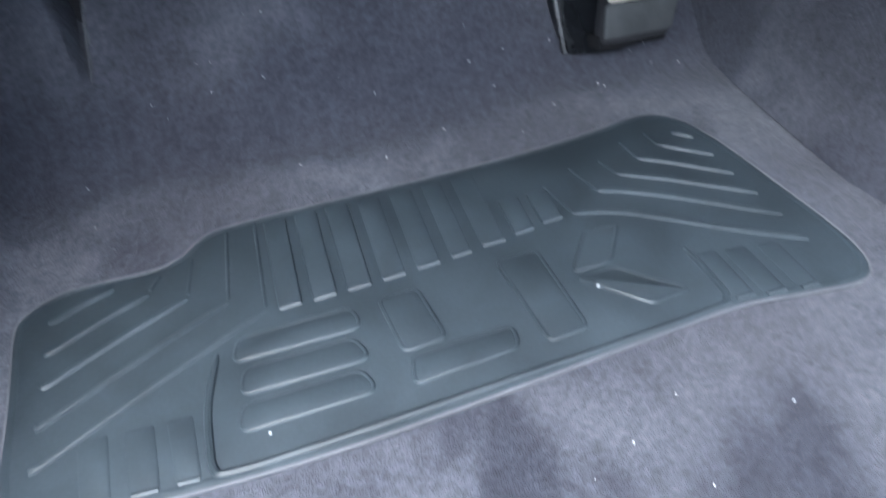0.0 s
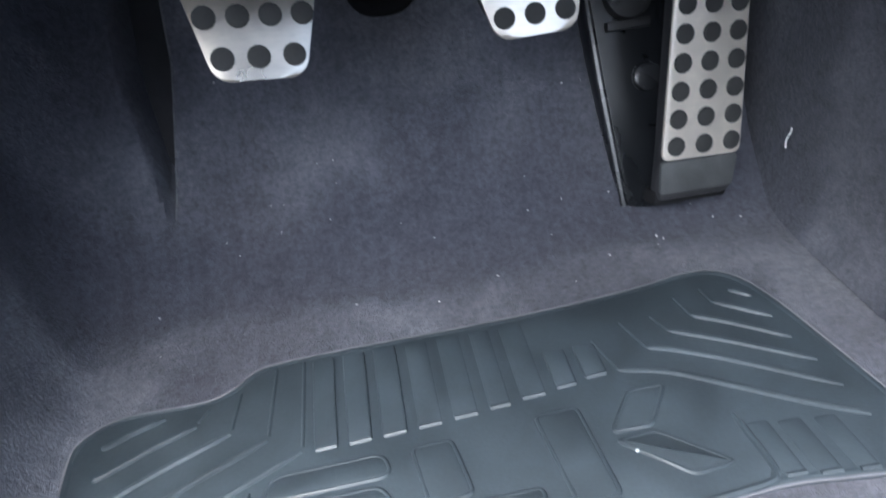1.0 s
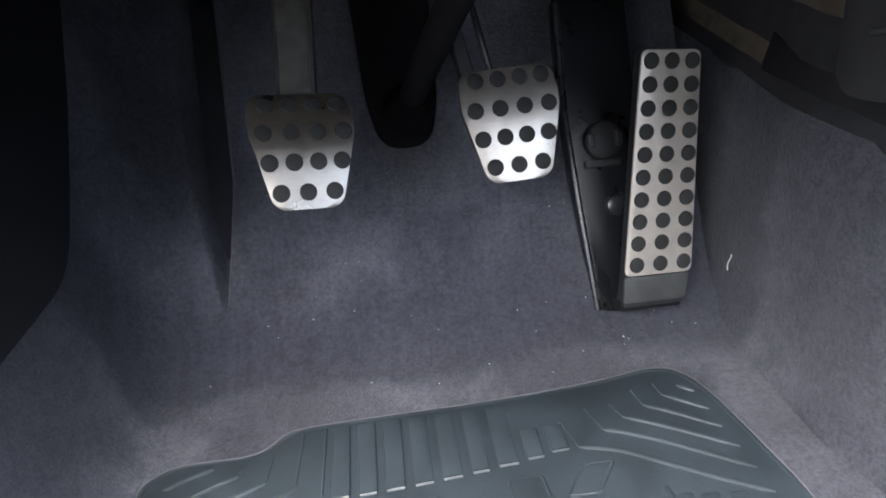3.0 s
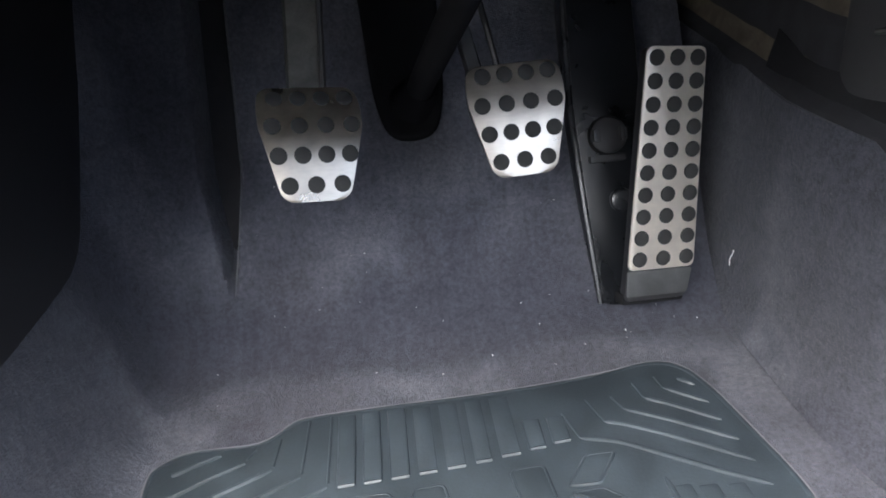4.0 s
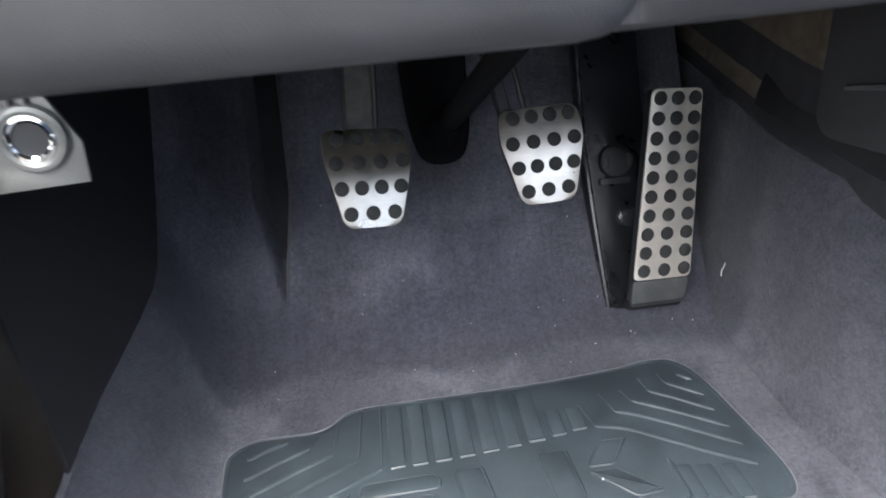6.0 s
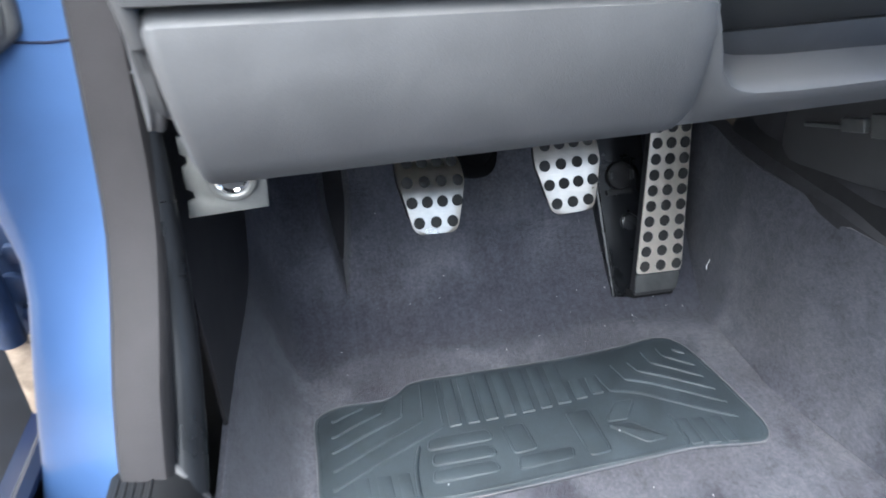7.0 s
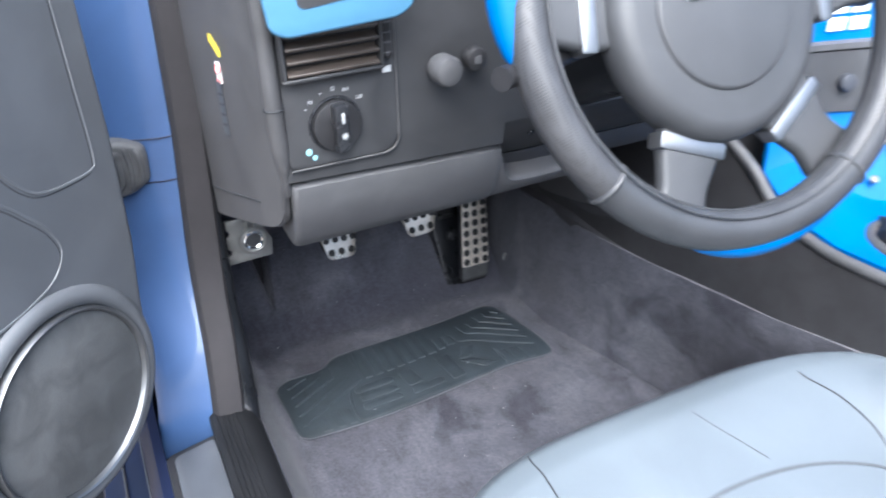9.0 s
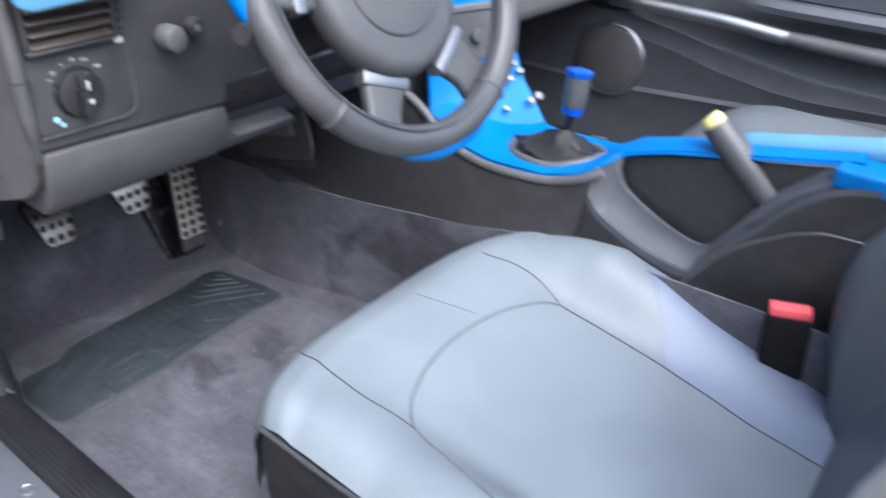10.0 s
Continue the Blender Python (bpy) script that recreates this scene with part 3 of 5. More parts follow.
# ---- rubber heel mat ----
def heel_mat():
    mat = thing("heel_mat", (-0.01, 0.07, 0.0), "dark grey moulded rubber heel mat set into the carpet", "floor mat")
    outline = smooth_outline([(-0.217, 0.095), (-0.214, 0.108), (-0.203, 0.117), (-0.190, 0.121), (-0.168, 0.121), (-0.146, 0.121), (-0.132, 0.127), (-0.121, 0.138), (-0.106, 0.1425),
                              (-0.054, 0.144), (0.004, 0.144), (0.065, 0.146), (0.12, 0.151), (0.148, 0.156), (0.168, 0.154), (0.181, 0.142), (0.189, 0.121), (0.194, 0.099), (0.200, 0.066),
                              (0.206, 0.030), (0.207, 0.008), (0.202, -0.006), (0.190, -0.011), (0.160, -0.008), (0.125, -0.005), (0.06, -0.010), (0.0, -0.015), (-0.06, -0.019),
                              (-0.12, -0.020), (-0.19, -0.016), (-0.207, -0.010), (-0.214, 0.006), (-0.215, 0.05)])
    part("base", prism(outline, 0.0045, Matrix.Translation((0, 0, -0.004)), 0.0015), RUBBER, mat)
    z = 0.0004

    def ridge(points, r=0.0019, name="ridge", rise=0.0):
        ends = [0.45 * r] + [r] * (len(points) - 2) + [0.45 * r] if len(points) > 2 else [r, r]
        part(name, tube([(x, y, z + rise) for x, y in points], ends, 8), RUBBER, mat)

    def line(points, n=5):
        return [(p.x, p.y) for p in smooth_line([(x, y, 0) for x, y in points], n)]

    border = [(x * 0.982 - 0.0002, (y - 0.066) * 0.955 + 0.066) for x, y in outline]
    part("border", tube([(x, y, z - 0.0012) for x, y in border], 0.0016, 6, True), RUBBER, mat)
    part("edge_welt", tube([(x, y, -0.0004) for x, y in outline], 0.0008, 6, True), WELT, mat, "thin light binding round the mat")
    # chevrons of the two wings: a bright ridge and, from its inner end, a groove towards the upper edge
    for pts in ([(0.0745, 0.110), (0.081, 0.084), (0.106, 0.0755), (0.131, 0.059), (0.159, 0.040), (0.187, 0.023)], [(0.095, 0.121), (0.102, 0.097), (0.116, 0.091), (0.142, 0.075), (0.186, 0.044)],
                [(0.114, 0.121), (0.119, 0.107), (0.147, 0.090), (0.184, 0.064)], [(0.134, 0.133), (0.137, 0.116), (0.155, 0.104), (0.181, 0.084)],
                [(0.152, 0.137), (0.154, 0.124), (0.180, 0.103)], [(0.168, 0.132), (0.178, 0.123)]):
        ridge(line(pts[1:] if len(pts) > 2 else pts), 0.0018)
        if len(pts) > 2:
            ridge(pts[:2], 0.0009, "groove_lip")
    for a, b, top in (((-0.200, 0.100), (-0.168, 0.1125), None), ((-0.200, 0.079), (-0.150, 0.102), (-0.144, 0.114)), ((-0.200, 0.059), (-0.131, 0.092), (-0.127, 0.121)),
                      ((-0.200, 0.036), (-0.111, 0.082), (-0.107, 0.136)), ((-0.200, 0.014), (-0.093, 0.070), (-0.091, 0.138))):
        ridge(line([a, (a[0] + 0.004, a[1]), (lerp(a[0], b[0], 0.5), lerp(a[1], b[1], 0.5)), b]), 0.0019)
        if top:
            ridge([(b[0] + 0.0005, b[1] + 0.003), top], 0.0010, "groove_lip")
    # upright blocks with grooves between them, worn low in the middle
    starts = (-0.0865, -0.0690, -0.0510, -0.0325, -0.0135, 0.0060, 0.0240, 0.0440, 0.0615)
    for i, x in enumerate(starts):
        end = (starts[1:] + (0.0795,))[i] - 0.0052
        y = 0.0680 + 0.00022 * i * i
        low = 0.0 if i < 3 or i > 6 else 0.0012
        top = 0.1375 if i < 7 else 0.108
        poly = rounded([(x, y), (end, y + 0.0006), (end + 0.0006, top), (x + 0.0006, top)], 0.0015, 2)
        part("rib", prism(poly, 0.0030, Matrix.Translation((0, 0, -0.0011 - low)), 0.0010), RUBBER, mat)
        part("rib_lip", tube([(x + 0.001, y + 0.0008, z + 0.0004), (end - 0.001, y + 0.0014, z + 0.0004)], 0.0015, 6), RUBBER, mat)
    # long lower ridge with its upright ends
    ridge(line([(-0.119, 0.050), (-0.125, 0.024), (-0.126, 0.0), (-0.125, -0.012), (-0.119, -0.0155), (-0.096, -0.0155), (-0.05, -0.0135), (0.0, -0.0105), (0.037, -0.0085), (0.074, -0.0065), (0.118, -0.003),
                (0.125, 0.001), (0.1265, 0.008), (0.124, 0.040)]), 0.0020)
    for x0, x1, y in ((0.1285, 0.140, -0.0015), (0.144, 0.156, -0.004), (0.162, 0.173, -0.006), (-0.141, -0.130, -0.0145), (-0.160, -0.147, -0.014), (-0.180, -0.167, -0.0125)):
        poly = rounded([(x0, y + 0.0008), (x1, y), (x1 - 0.002, y + 0.034), (x0 - 0.003, y + 0.034)], 0.002, 2)
        part("edge_stub", prism(poly, 0.0020, Matrix.Translation((0, 0, -0.0012)), 0.0008), RUBBER, mat)
        part("rib_lip", tube([(x0 + 0.001, y + 0.0008, z + 0.0002), (x1 - 0.001, y + 0.0004, z + 0.0002)], 0.0014, 6), RUBBER, mat)

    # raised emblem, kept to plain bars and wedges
    def shape(points, r=0.003):
        poly = rounded(points, r, 4)
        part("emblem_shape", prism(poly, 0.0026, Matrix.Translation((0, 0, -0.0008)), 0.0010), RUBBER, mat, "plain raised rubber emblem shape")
        part("emblem_edge", tube([(x, y, z + 0.0002) for x, y in poly], 0.0014, 8, True), RUBBER, mat)

    shape([(-0.112, 0.042), (-0.108, 0.056), (-0.052, 0.0575), (-0.049, 0.044)], 0.006)
    shape([(-0.110, 0.022), (-0.107, 0.0365), (-0.055, 0.038), (-0.049, 0.024)], 0.006)
    shape([(-0.112, 0.002), (-0.110, 0.016), (-0.055, 0.018), (-0.050, 0.005)], 0.006)
    shape([(-0.037, 0.057), (-0.017, 0.058), (-0.012, 0.024), (-0.033, 0.022)], 0.004)
    shape([(-0.033, 0.002), (-0.030, 0.017), (0.020, 0.019), (0.019, 0.007)], 0.004)
    shape([(0.028, 0.062), (0.050, 0.063), (0.054, 0.007), (0.034, 0.005)], 0.004)
    shape([(0.063, 0.043), (0.080, 0.067), (0.099, 0.067), (0.083, 0.043)], 0.003)
    shape([(0.063, 0.037), (0.083, 0.038), (0.111, 0.012), (0.091, 0.010)], 0.003)


heel_mat()


# ---- pedals ----
def stud_grid(thing_ob, plate, m, spots, r, bend=None):
    first = None
    for x, y in spots:
        pose_m = m @ Matrix.Translation((x, y, 0.0))
        if bend:
            slope = math.atan((bend(y + 0.001) - bend(y - 0.001)) / 0.002)
            pose_m = m @ Matrix.Translation((x, y, bend(y) + 0.0006)) @ pose(0, 0, 0, math.degrees(slope))
        if first is None:
            bm = disc(r, 0.0032, None, 14, 0.0008)
            first = part("stud", bm, STUD, plate)
            first.matrix_basis = pose_m
            WORLD[first] = pose_m
        else:
            piece("stud", first, pose_m, plate)


def curved_plate(m, w, y0, y1, r, thick, curve, cols=12, n=22):
    """A pad face, narrower at the foot, with rounded corners, that bends away towards its top."""
    rows = []
    for i in range(n + 1):
        t = 0.5 - 0.5 * math.cos(math.pi * i / n)
        y = lerp(y0, y1, t)
        half = w(y)
        for edge, d in ((y0, y - y0), (y1, y1 - y)):
            if d < r:
                half -= r - math.sqrt(max(0.0, r * r - (r - d) ** 2))
        rows.append([m @ Vector((half * k, y, curve(y) - 0.0006 * abs(k) ** 8)) for k in (-1 + 2 * j / cols for j in range(cols + 1))])
    return sheet(rows, -thick, m.to_3x3() @ Vector((0, 0, 1)))


def hung_pedal(name, label, m, rows, turn, arm, arm_mat):
    """A hung pedal: a steel-faced pad with fifteen rubber studs on a flat arm; rows hold height and half width of the studs."""
    t = thing(name, m.translation, label, "pedal", "pedals")

    def width(y):
        return table(y, [(-0.012, 0.0215), (0.038, 0.0338), (0.05, 0.034), (0.067, 0.0320)])[0]

    def bend(y):
        return -turn * max(0.0, y - 0.018) ** 2

    part("rubber_pad", curved_plate(m @ Matrix.Translation((0, 0, -0.012)), lambda y: width(y) - 0.0018, 0.0005, 0.0640, 0.008, 0.010, bend), BLACK, t, "black rubber pedal pad")
    plate = part("face_plate", curved_plate(m @ Matrix.Translation((0, 0, -0.001)), width, -0.0108, 0.0655, 0.008, 0.002, bend), STEEL, t, "brushed stainless steel face plate")
    spots = []
    for k, (y, w) in enumerate(rows):
        n = 3 if k == 0 else 4
        spots += [(-w + 2 * w * i / (n - 1) + 0.0004 * k, y) for i in range(n)]
    stud_grid(t, plate, m, spots, 0.0057, bend)
    a, b, w = arm
    rows = []
    for k, (y, z) in enumerate(((0.02, -0.018), (0.06, -0.024), (0.12, -0.026), (0.26, -0.016))):
        cx = lerp(a, b, min(1, k / 2))
        rows.append([m @ Vector((cx + u, y, z + v)) for u, v in ((-w, 0), (w, 0), (w + 0.001, -0.001), (w + 0.001, -0.011), (-w - 0.001, -0.011), (-w - 0.001, -0.001), (-w, 0))])
    part("arm", sheet(rows), arm_mat, t, "flat steel pedal arm", 30)
    part("arm_flange", tube([m @ Vector((lerp(a, b, min(1, k / 2)) + w + 0.002, y, z)) for k, (y, z) in enumerate(((0.055, -0.022), (0.12, -0.022), (0.26, -0.012)))], 0.0022, 6), BLACK, t)
    return t


hung_pedal("clutch_pedal", "brushed steel clutch pedal pad with black rubber studs", frame_at((-0.0763, 0.1592, 0.1771), (0.9654, 0.2125, -0.1512), (0.0374, 0.4609, 0.8867)),
           ((0.0, 0.0171), (0.0194, 0.0232), (0.0388, 0.0259), (0.0573, 0.0231)), 6.2, (0.0, 0.004, 0.011), IRON)
hung_pedal("brake_pedal", "brushed steel brake pedal pad with black rubber studs", frame_at((0.0642, 0.1759, 0.1722), (0.9964, 0.0841, -0.0115), (-0.0231, 0.3984, 0.9169)),
           ((0.0, 0.0166), (0.0193, 0.0227), (0.0386, 0.0255), (0.0583, 0.0228)), 2.4, (-0.010, -0.030, 0.004), BLACK)


def accelerator():
    t = thing("accelerator_pedal", (0.165, 0.215, 0.0), "tall brushed steel accelerator pedal with black rubber studs", "pedal", "pedals")
    m = frame_at((0.1778, 0.2000, 0.0658), (0.9754, 0.1739, -0.1355), (0.0914, 0.2401, 0.9664))
    rim = rounded([(-0.0300, -0.0090), (0.0292, -0.0090), (0.0252, 0.1615), (-0.0250, 0.1615)], 0.006, 4)
    core = rounded([(-0.0292, -0.036), (0.0262, -0.036), (0.0290, -0.008), (0.0245, 0.1605), (-0.0235, 0.1605), (-0.0275, -0.008)], 0.006, 4)
    part("rubber_core", prism(core, 0.012, m @ Matrix.Translation((0, 0, -0.015)), 0.003), BLACK, t, "black rubber pedal core")
    plate = part("face_plate", prism(rim, 0.003, m @ Matrix.Translation((0, 0, -0.003)), 0.0012), SATIN_STEEL, t, "brushed stainless steel face plate")
    foot = rounded([(-0.0292, -0.031), (0.0255, -0.031), (0.0285, -0.0097), (-0.0296, -0.0097)], 0.003, 3)
    part("toe_band", prism(foot, 0.003, m @ Matrix.Translation((0, 0, -0.004)), 0.001), BAND, t, "plain dark grey metal band")
    spots = []
    for r_i in range(10):
        y = 0.1533 * r_i / 9
        w = lerp(0.0208, 0.0172, r_i / 9)
        spots += [(-w, y), (0.0, y), (w, y)]
    stud_grid(t, plate, m @ Matrix.Translation((0, 0, 0.0003)), spots, 0.0061)
    hm = frame_at((0.150, 0.248, 0.03), (1, 0, 0), (0.0, 0.42, 0.9))
    body = rounded([(-0.012, -0.028), (0.035, -0.035), (0.040, 0.10), (0.040, 0.24), (-0.020, 0.24), (-0.022, 0.14), (-0.018, 0.06)], 0.008, 3)
    part("housing", prism(body, 0.03, hm @ Matrix.Translation((0, 0, -0.02)), 0.004), TRIM_BLACK, t, "black plastic pedal housing")
    part("housing_rim", tube([hm @ Vector((a, b, 0.010)) for a, b in ((-0.012, -0.026), (-0.018, 0.06), (-0.022, 0.14), (-0.020, 0.235))], 0.0028, 8), BLACK_GLOSS, t)
    part("pivot_cap", disc(0.010, 0.008, hm @ Matrix.Translation((0.014, 0.060, 0.008)), 20, 0.002), BLACK_GLOSS, t, "round black pivot cap")
    part("clip", join(disc(0.016, 0.012, hm @ Matrix.Translation((0.006, 0.115, 0.008)), 20, 0.003),
                      box((0.004, 0.012, 0.006), hm @ Matrix.Translation((-0.004, 0.115, 0.020)), 0.001),
                      box((0.004, 0.012, 0.008), hm @ Matrix.Translation((0.016, 0.115, 0.022)), 0.001),
                      box((0.030, 0.006, 0.008), hm @ Matrix.Translation((0.004, 0.096, 0.014)), 0.001)), BLACK, t, "black plastic cable clip")
    for x in (-0.007, 0.019):
        part("clip_tab", box((0.0028, 0.010, 0.004), hm @ Matrix.Translation((x, 0.115, 0.022)), 0.0006, 1), BAND, t)
    part("base_foot", box((0.056, 0.010, 0.014), m @ Matrix.Translation((-0.002, -0.0345, -0.013)), 0.003), MATTE, t)


accelerator()


def unseen_pedal_bracket():
    """Unseen carrier that the pedals hang from, added to block light, and the shaft's black shade plate."""
    t = thing("unseen_pedal_bracket", (-0.01, 0.40, 0.33), "unseen black pedal carrier added to block light", "bracket")
    part("carrier", block((-0.15, 0.31, 0.335), (0.125, 0.488, 0.40), 0.006, 2), BLACK, t)
    for x in (-0.105, -0.040, 0.020, 0.088):
        part("side_plate", block((x - 0.002, 0.27, 0.300), (x + 0.002, 0.44, 0.399), 0.001, 1), BLACK, t)
    part("pivot_tube", tube([(-0.125, 0.315, 0.345), (0.105, 0.315, 0.345)], 0.009, 12), IRON, t)
    # plate and sleeve stand in for the dark shade between the pedals
    b = thing("shaft_shade", (0.0, 0.335, 0.155), "black plate standing in for shade round the steering shaft", "rubber cover")
    m = frame_at((-0.003, 0.334, 0.155), (1, 0, 0), (0, 0.53, 0.85))
    poly = rounded([(-0.022, -0.020), (0.020, -0.020), (0.030, 0.02), (0.036, 0.20), (-0.040, 0.20), (-0.032, 0.02)], 0.020, 6)
    part("plate", prism(poly, 0.010, m @ Matrix.Translation((0, 0, -0.002)), 0.006, 4), MATTE, b)
    part("sleeve", tube([m @ Vector((0, 0.012, 0.006)), Vector((0.0055, 0.318, 0.187))], [0.020, 0.0135], 16), MATTE, b)


unseen_pedal_bracket()


# ---- metal bracket beside the dash ----
def bracket():
    t = thing("metal_bracket", (-0.234, 0.006, 0.29), "bare zinc mounting bracket with a round hole and bolt", "bracket")
    m = frame_at((0, 0.006, 0), (1, 0, 0), (0, 0, 1))
    poly = [(-0.262, 0.289), (-0.209, 0.291), (-0.207, 0.312), (-0.222, 0.345), (-0.258, 0.347), (-0.2585, 0.335), (-0.255, 0.333), (-0.255, 0.328), (-0.259, 0.326),
            (-0.2595, 0.310), (-0.2555, 0.308), (-0.2555, 0.303), (-0.2605, 0.301)]
    part("plate", prism(poly, 0.003, m, 0.0006), ZINC, t)
    at = m @ Matrix.Translation((-0.229, 0.3165, 0.004))
    part("collar", ring(0.0145, 0.003, at, 28, 8), ZINC, t, "pressed collar round the hole")
    part("hole", disc(0.0118, 0.001, at @ Matrix.Translation((0, 0, -0.0002)), 24, 0.0), SEAM, t)
    part("bush", ring(0.0105, 0.0022, at @ Matrix.Translation((0, 0, 0.0006)), 28, 8), CHROME, t, "shiny metal bush")
    for x in (-0.234, -0.2265):
        part("lug", tube([(x, 0.002, 0.333), (x, 0.002, 0.347)], 0.0024, 10), ZINC, t)
    part("lug_bar", tube([(-0.238, 0.002, 0.342), (-0.222, 0.002, 0.342)], 0.002, 8), ZINC, t)


bracket()


# ---- dashboard ----
# the face of the dash turns away a little towards the middle of the car; x along it, y up
DASH_FACE = frame_at((0, -0.1735, 0), (1, 0.060, 0), (0, 0, 1))


def dashboard():
    d = thing("dashboard", (0.35, -0.1, 0.38), "dark grey grained plastic dashboard with a padded knee roll", "dashboard")
    # knee roll: rows of x, each a profile of y, z
    prof = [(-0.10, 0.462), (-0.150, 0.4635), (-0.170, 0.463), (-0.178, 0.457), (-0.178, 0.447), (-0.172, 0.42), (-0.163, 0.395), (-0.152, 0.381), (-0.140, 0.376), (-0.11, 0.377), (-0.02, 0.39), (0.05, 0.41)]

    def high(z):
        return max(0.0, min(1.0, (z - 0.38) / 0.06))

    rows = []
    for x, k in ((-0.2190, 0.1), (-0.2205, 0.8), (-0.2200, 0.92), (-0.2180, 0.98), (-0.214, 1.0), (-0.15, 1.0), (-0.06, 1.0), (-0.006, 1.0), (0.002, 0.98), (0.006, 0.92), (0.006, 0.1)):
        rows.append([(x + (0.462 - z) * 0.045 * (x < -0.1), -0.14 + (y + 0.14) * k + 0.035 * (x + 0.22) - 0.030 * (0.006 - x) * high(z), 0.425 + (z - 0.425) * k - (0.010 + 0.044 * high(z)) * (x + 0.22)) for y, z in prof])
    part("knee_roll", sheet(rows, 0.006), DASH, d, "padded grey knee roll")
    # shelf to the right of the roll: the same lower profile with its top cut away, and the recessed panel over it
    rows = []
    for x, h in ((0.004, 0.446), (0.008, 0.437), (0.012, 0.424), (0.0156, 0.4137), (0.022, 0.4055), (0.028, 0.4022), (0.036, 0.4000), (0.06, 0.3985), (0.10, 0.3985), (0.117, 0.3983), (0.123, 0.3976), (0.127, 0.396), (0.129, 0.392)):
        f = table(h - 0.003, [(0.395, -0.163), (0.42, -0.172), (0.447, -0.178)])[0] + 0.035 * (x + 0.22)
        d_y = 0.035 * (x + 0.22)
        low = h - 0.007
        rows.append([(x, -0.09, h + 0.016), (x, -0.118, h + 0.013), (x, f + 0.016, h + 0.0045), (x, f + 0.008, h + 0.0018), (x, f + 0.003, h - 0.0002), (x, f + 0.0006, h - 0.0030)]
                    + [(x, lerp(table(low, [(0.391, -0.161), (0.395, -0.163), (0.42, -0.172), (0.447, -0.178)])[0], y, k) + d_y, lerp(low, z, k))
                       for k, y, z in ((0.0, 0, 0), (0.5, -0.158, 0.388), (1.0, -0.152, 0.381), (1.0, -0.140, 0.376), (1.0, -0.11, 0.377), (1.0, -0.04, 0.385))])
    part("shelf", sheet(rows, 0.003), DASH, d, "grey plastic shelf with a rolled lip")
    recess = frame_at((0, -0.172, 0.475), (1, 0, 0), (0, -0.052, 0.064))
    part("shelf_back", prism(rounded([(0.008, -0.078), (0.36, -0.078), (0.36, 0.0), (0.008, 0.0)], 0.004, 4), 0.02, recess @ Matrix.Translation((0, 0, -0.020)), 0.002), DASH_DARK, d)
    part("panel_line", tube([recess @ Vector(p) for p in ((0.0095, -0.02, 0.0005), (0.0095, -0.066, 0.0005), (0.014, -0.0735, 0.0005), (0.30, -0.0735, 0.0005))], 0.0011, 6), DASH_CAP, d)
    part("screw", disc(0.0035, 0.002, recess @ Matrix.Translation((0.0505, -0.033, 0)), 12, 0.0005), BLACK_GLOSS, d, "small black screw head")
    # switch panel
    part("front_panel", prism([(-0.2235, 0.4645), (0.004, 0.4525), (0.007, 0.474), (0.40, 0.474), (0.40, 0.80), (-0.2235, 0.80)], 0.05, DASH_FACE @ Matrix.Translation((0, 0, -0.05)), 0.002), DASH_DARK, d)
    face = rounded([(-0.2205, 0.4775), (-0.127, 0.4760), (-0.1155, 0.487), (-0.1150, 0.60), (-0.2205, 0.60)], 0.008, 4)
    part("switch_panel", prism(face, 0.003, DASH_FACE, 0.0012), DASH_DARK, d, "dark light-switch panel")
    part("panel_seam", tube([DASH_FACE @ Vector((x, z, 0.0028)) for x, z in ((-0.2195, 0.4765), (-0.129, 0.4748), (-0.120, 0.478), (-0.1145, 0.486), (-0.1140, 0.60))], 0.0009, 6), DASH_CAP, d)
    part("panel_groove", tube([DASH_FACE @ Vector((x, z, 0.0020)) for x, z in ((-0.2195, 0.4750), (-0.128, 0.4732), (-0.1185, 0.4768), (-0.1128, 0.4855), (-0.1123, 0.60))], 0.0010, 6), SEAM, d)
    # side cap towards the pillar
    foot = smooth_line([(-0.262, -0.018, 0.372), (-0.255, -0.05, 0.379), (-0.245, -0.09, 0.390), (-0.236, -0.13, 0.401), (-0.2285, -0.155, 0.411), (-0.2240, -0.168, 0.428), (-0.2228, -0.179, 0.452),
                        (-0.2225, -0.183, 0.470)], 4)
    rows = [[(p.x, p.y, lerp(0.80, p.z, k)) for p in foot] for k in (0, 0.4, 0.7, 0.9, 0.97, 1.0)]
    part("side_cap", sheet(rows, 0.003), DASH_CAP, d, "dark grey dash end cap with sticker marks")
    part("cap_lip", tube([(p.x + 0.0015, p.y, p.z + 0.001) for p in foot[:21]], 0.0022, 8), DASH_CAP, d)
    part("cap_edge", tube(smooth_line([(-0.228, -0.188, 0.82), (-0.228, -0.189, 0.62), (-0.228, -0.189, 0.54), (-0.2262, -0.186, 0.50), (-0.2240, -0.182, 0.470), (-0.2225, -0.176, 0.450)]), [0.008] * 19 + [0.0076, 0.007, 0.0064, 0.0058, 0.005, 0.004] + [0.004] * 6, 10), DASH_CAP, d)
    part("cap_joint", ring(0.0081, 0.0009, frame_at((-0.2275, -0.1885, 0.535), (1, 0, 0), (0, 1, 0)), 20, 6), SEAM, d)
    rows = []
    for z, y in ((0.416, -0.160), (0.420, -0.166), (0.43, -0.172), (0.45, -0.178), (0.475, -0.181)):
        rows.append([(-0.2285, y + 0.006, z + 0.004), (-0.2255, y + 0.001, z), (-0.2215, y + 0.002, z - 0.002), (-0.2165, y + 0.010, z - 0.004)])
    part("cap_filler", sheet(rows, 0.003), DASH_CAP, d, "grey strip between dash end and knee roll")
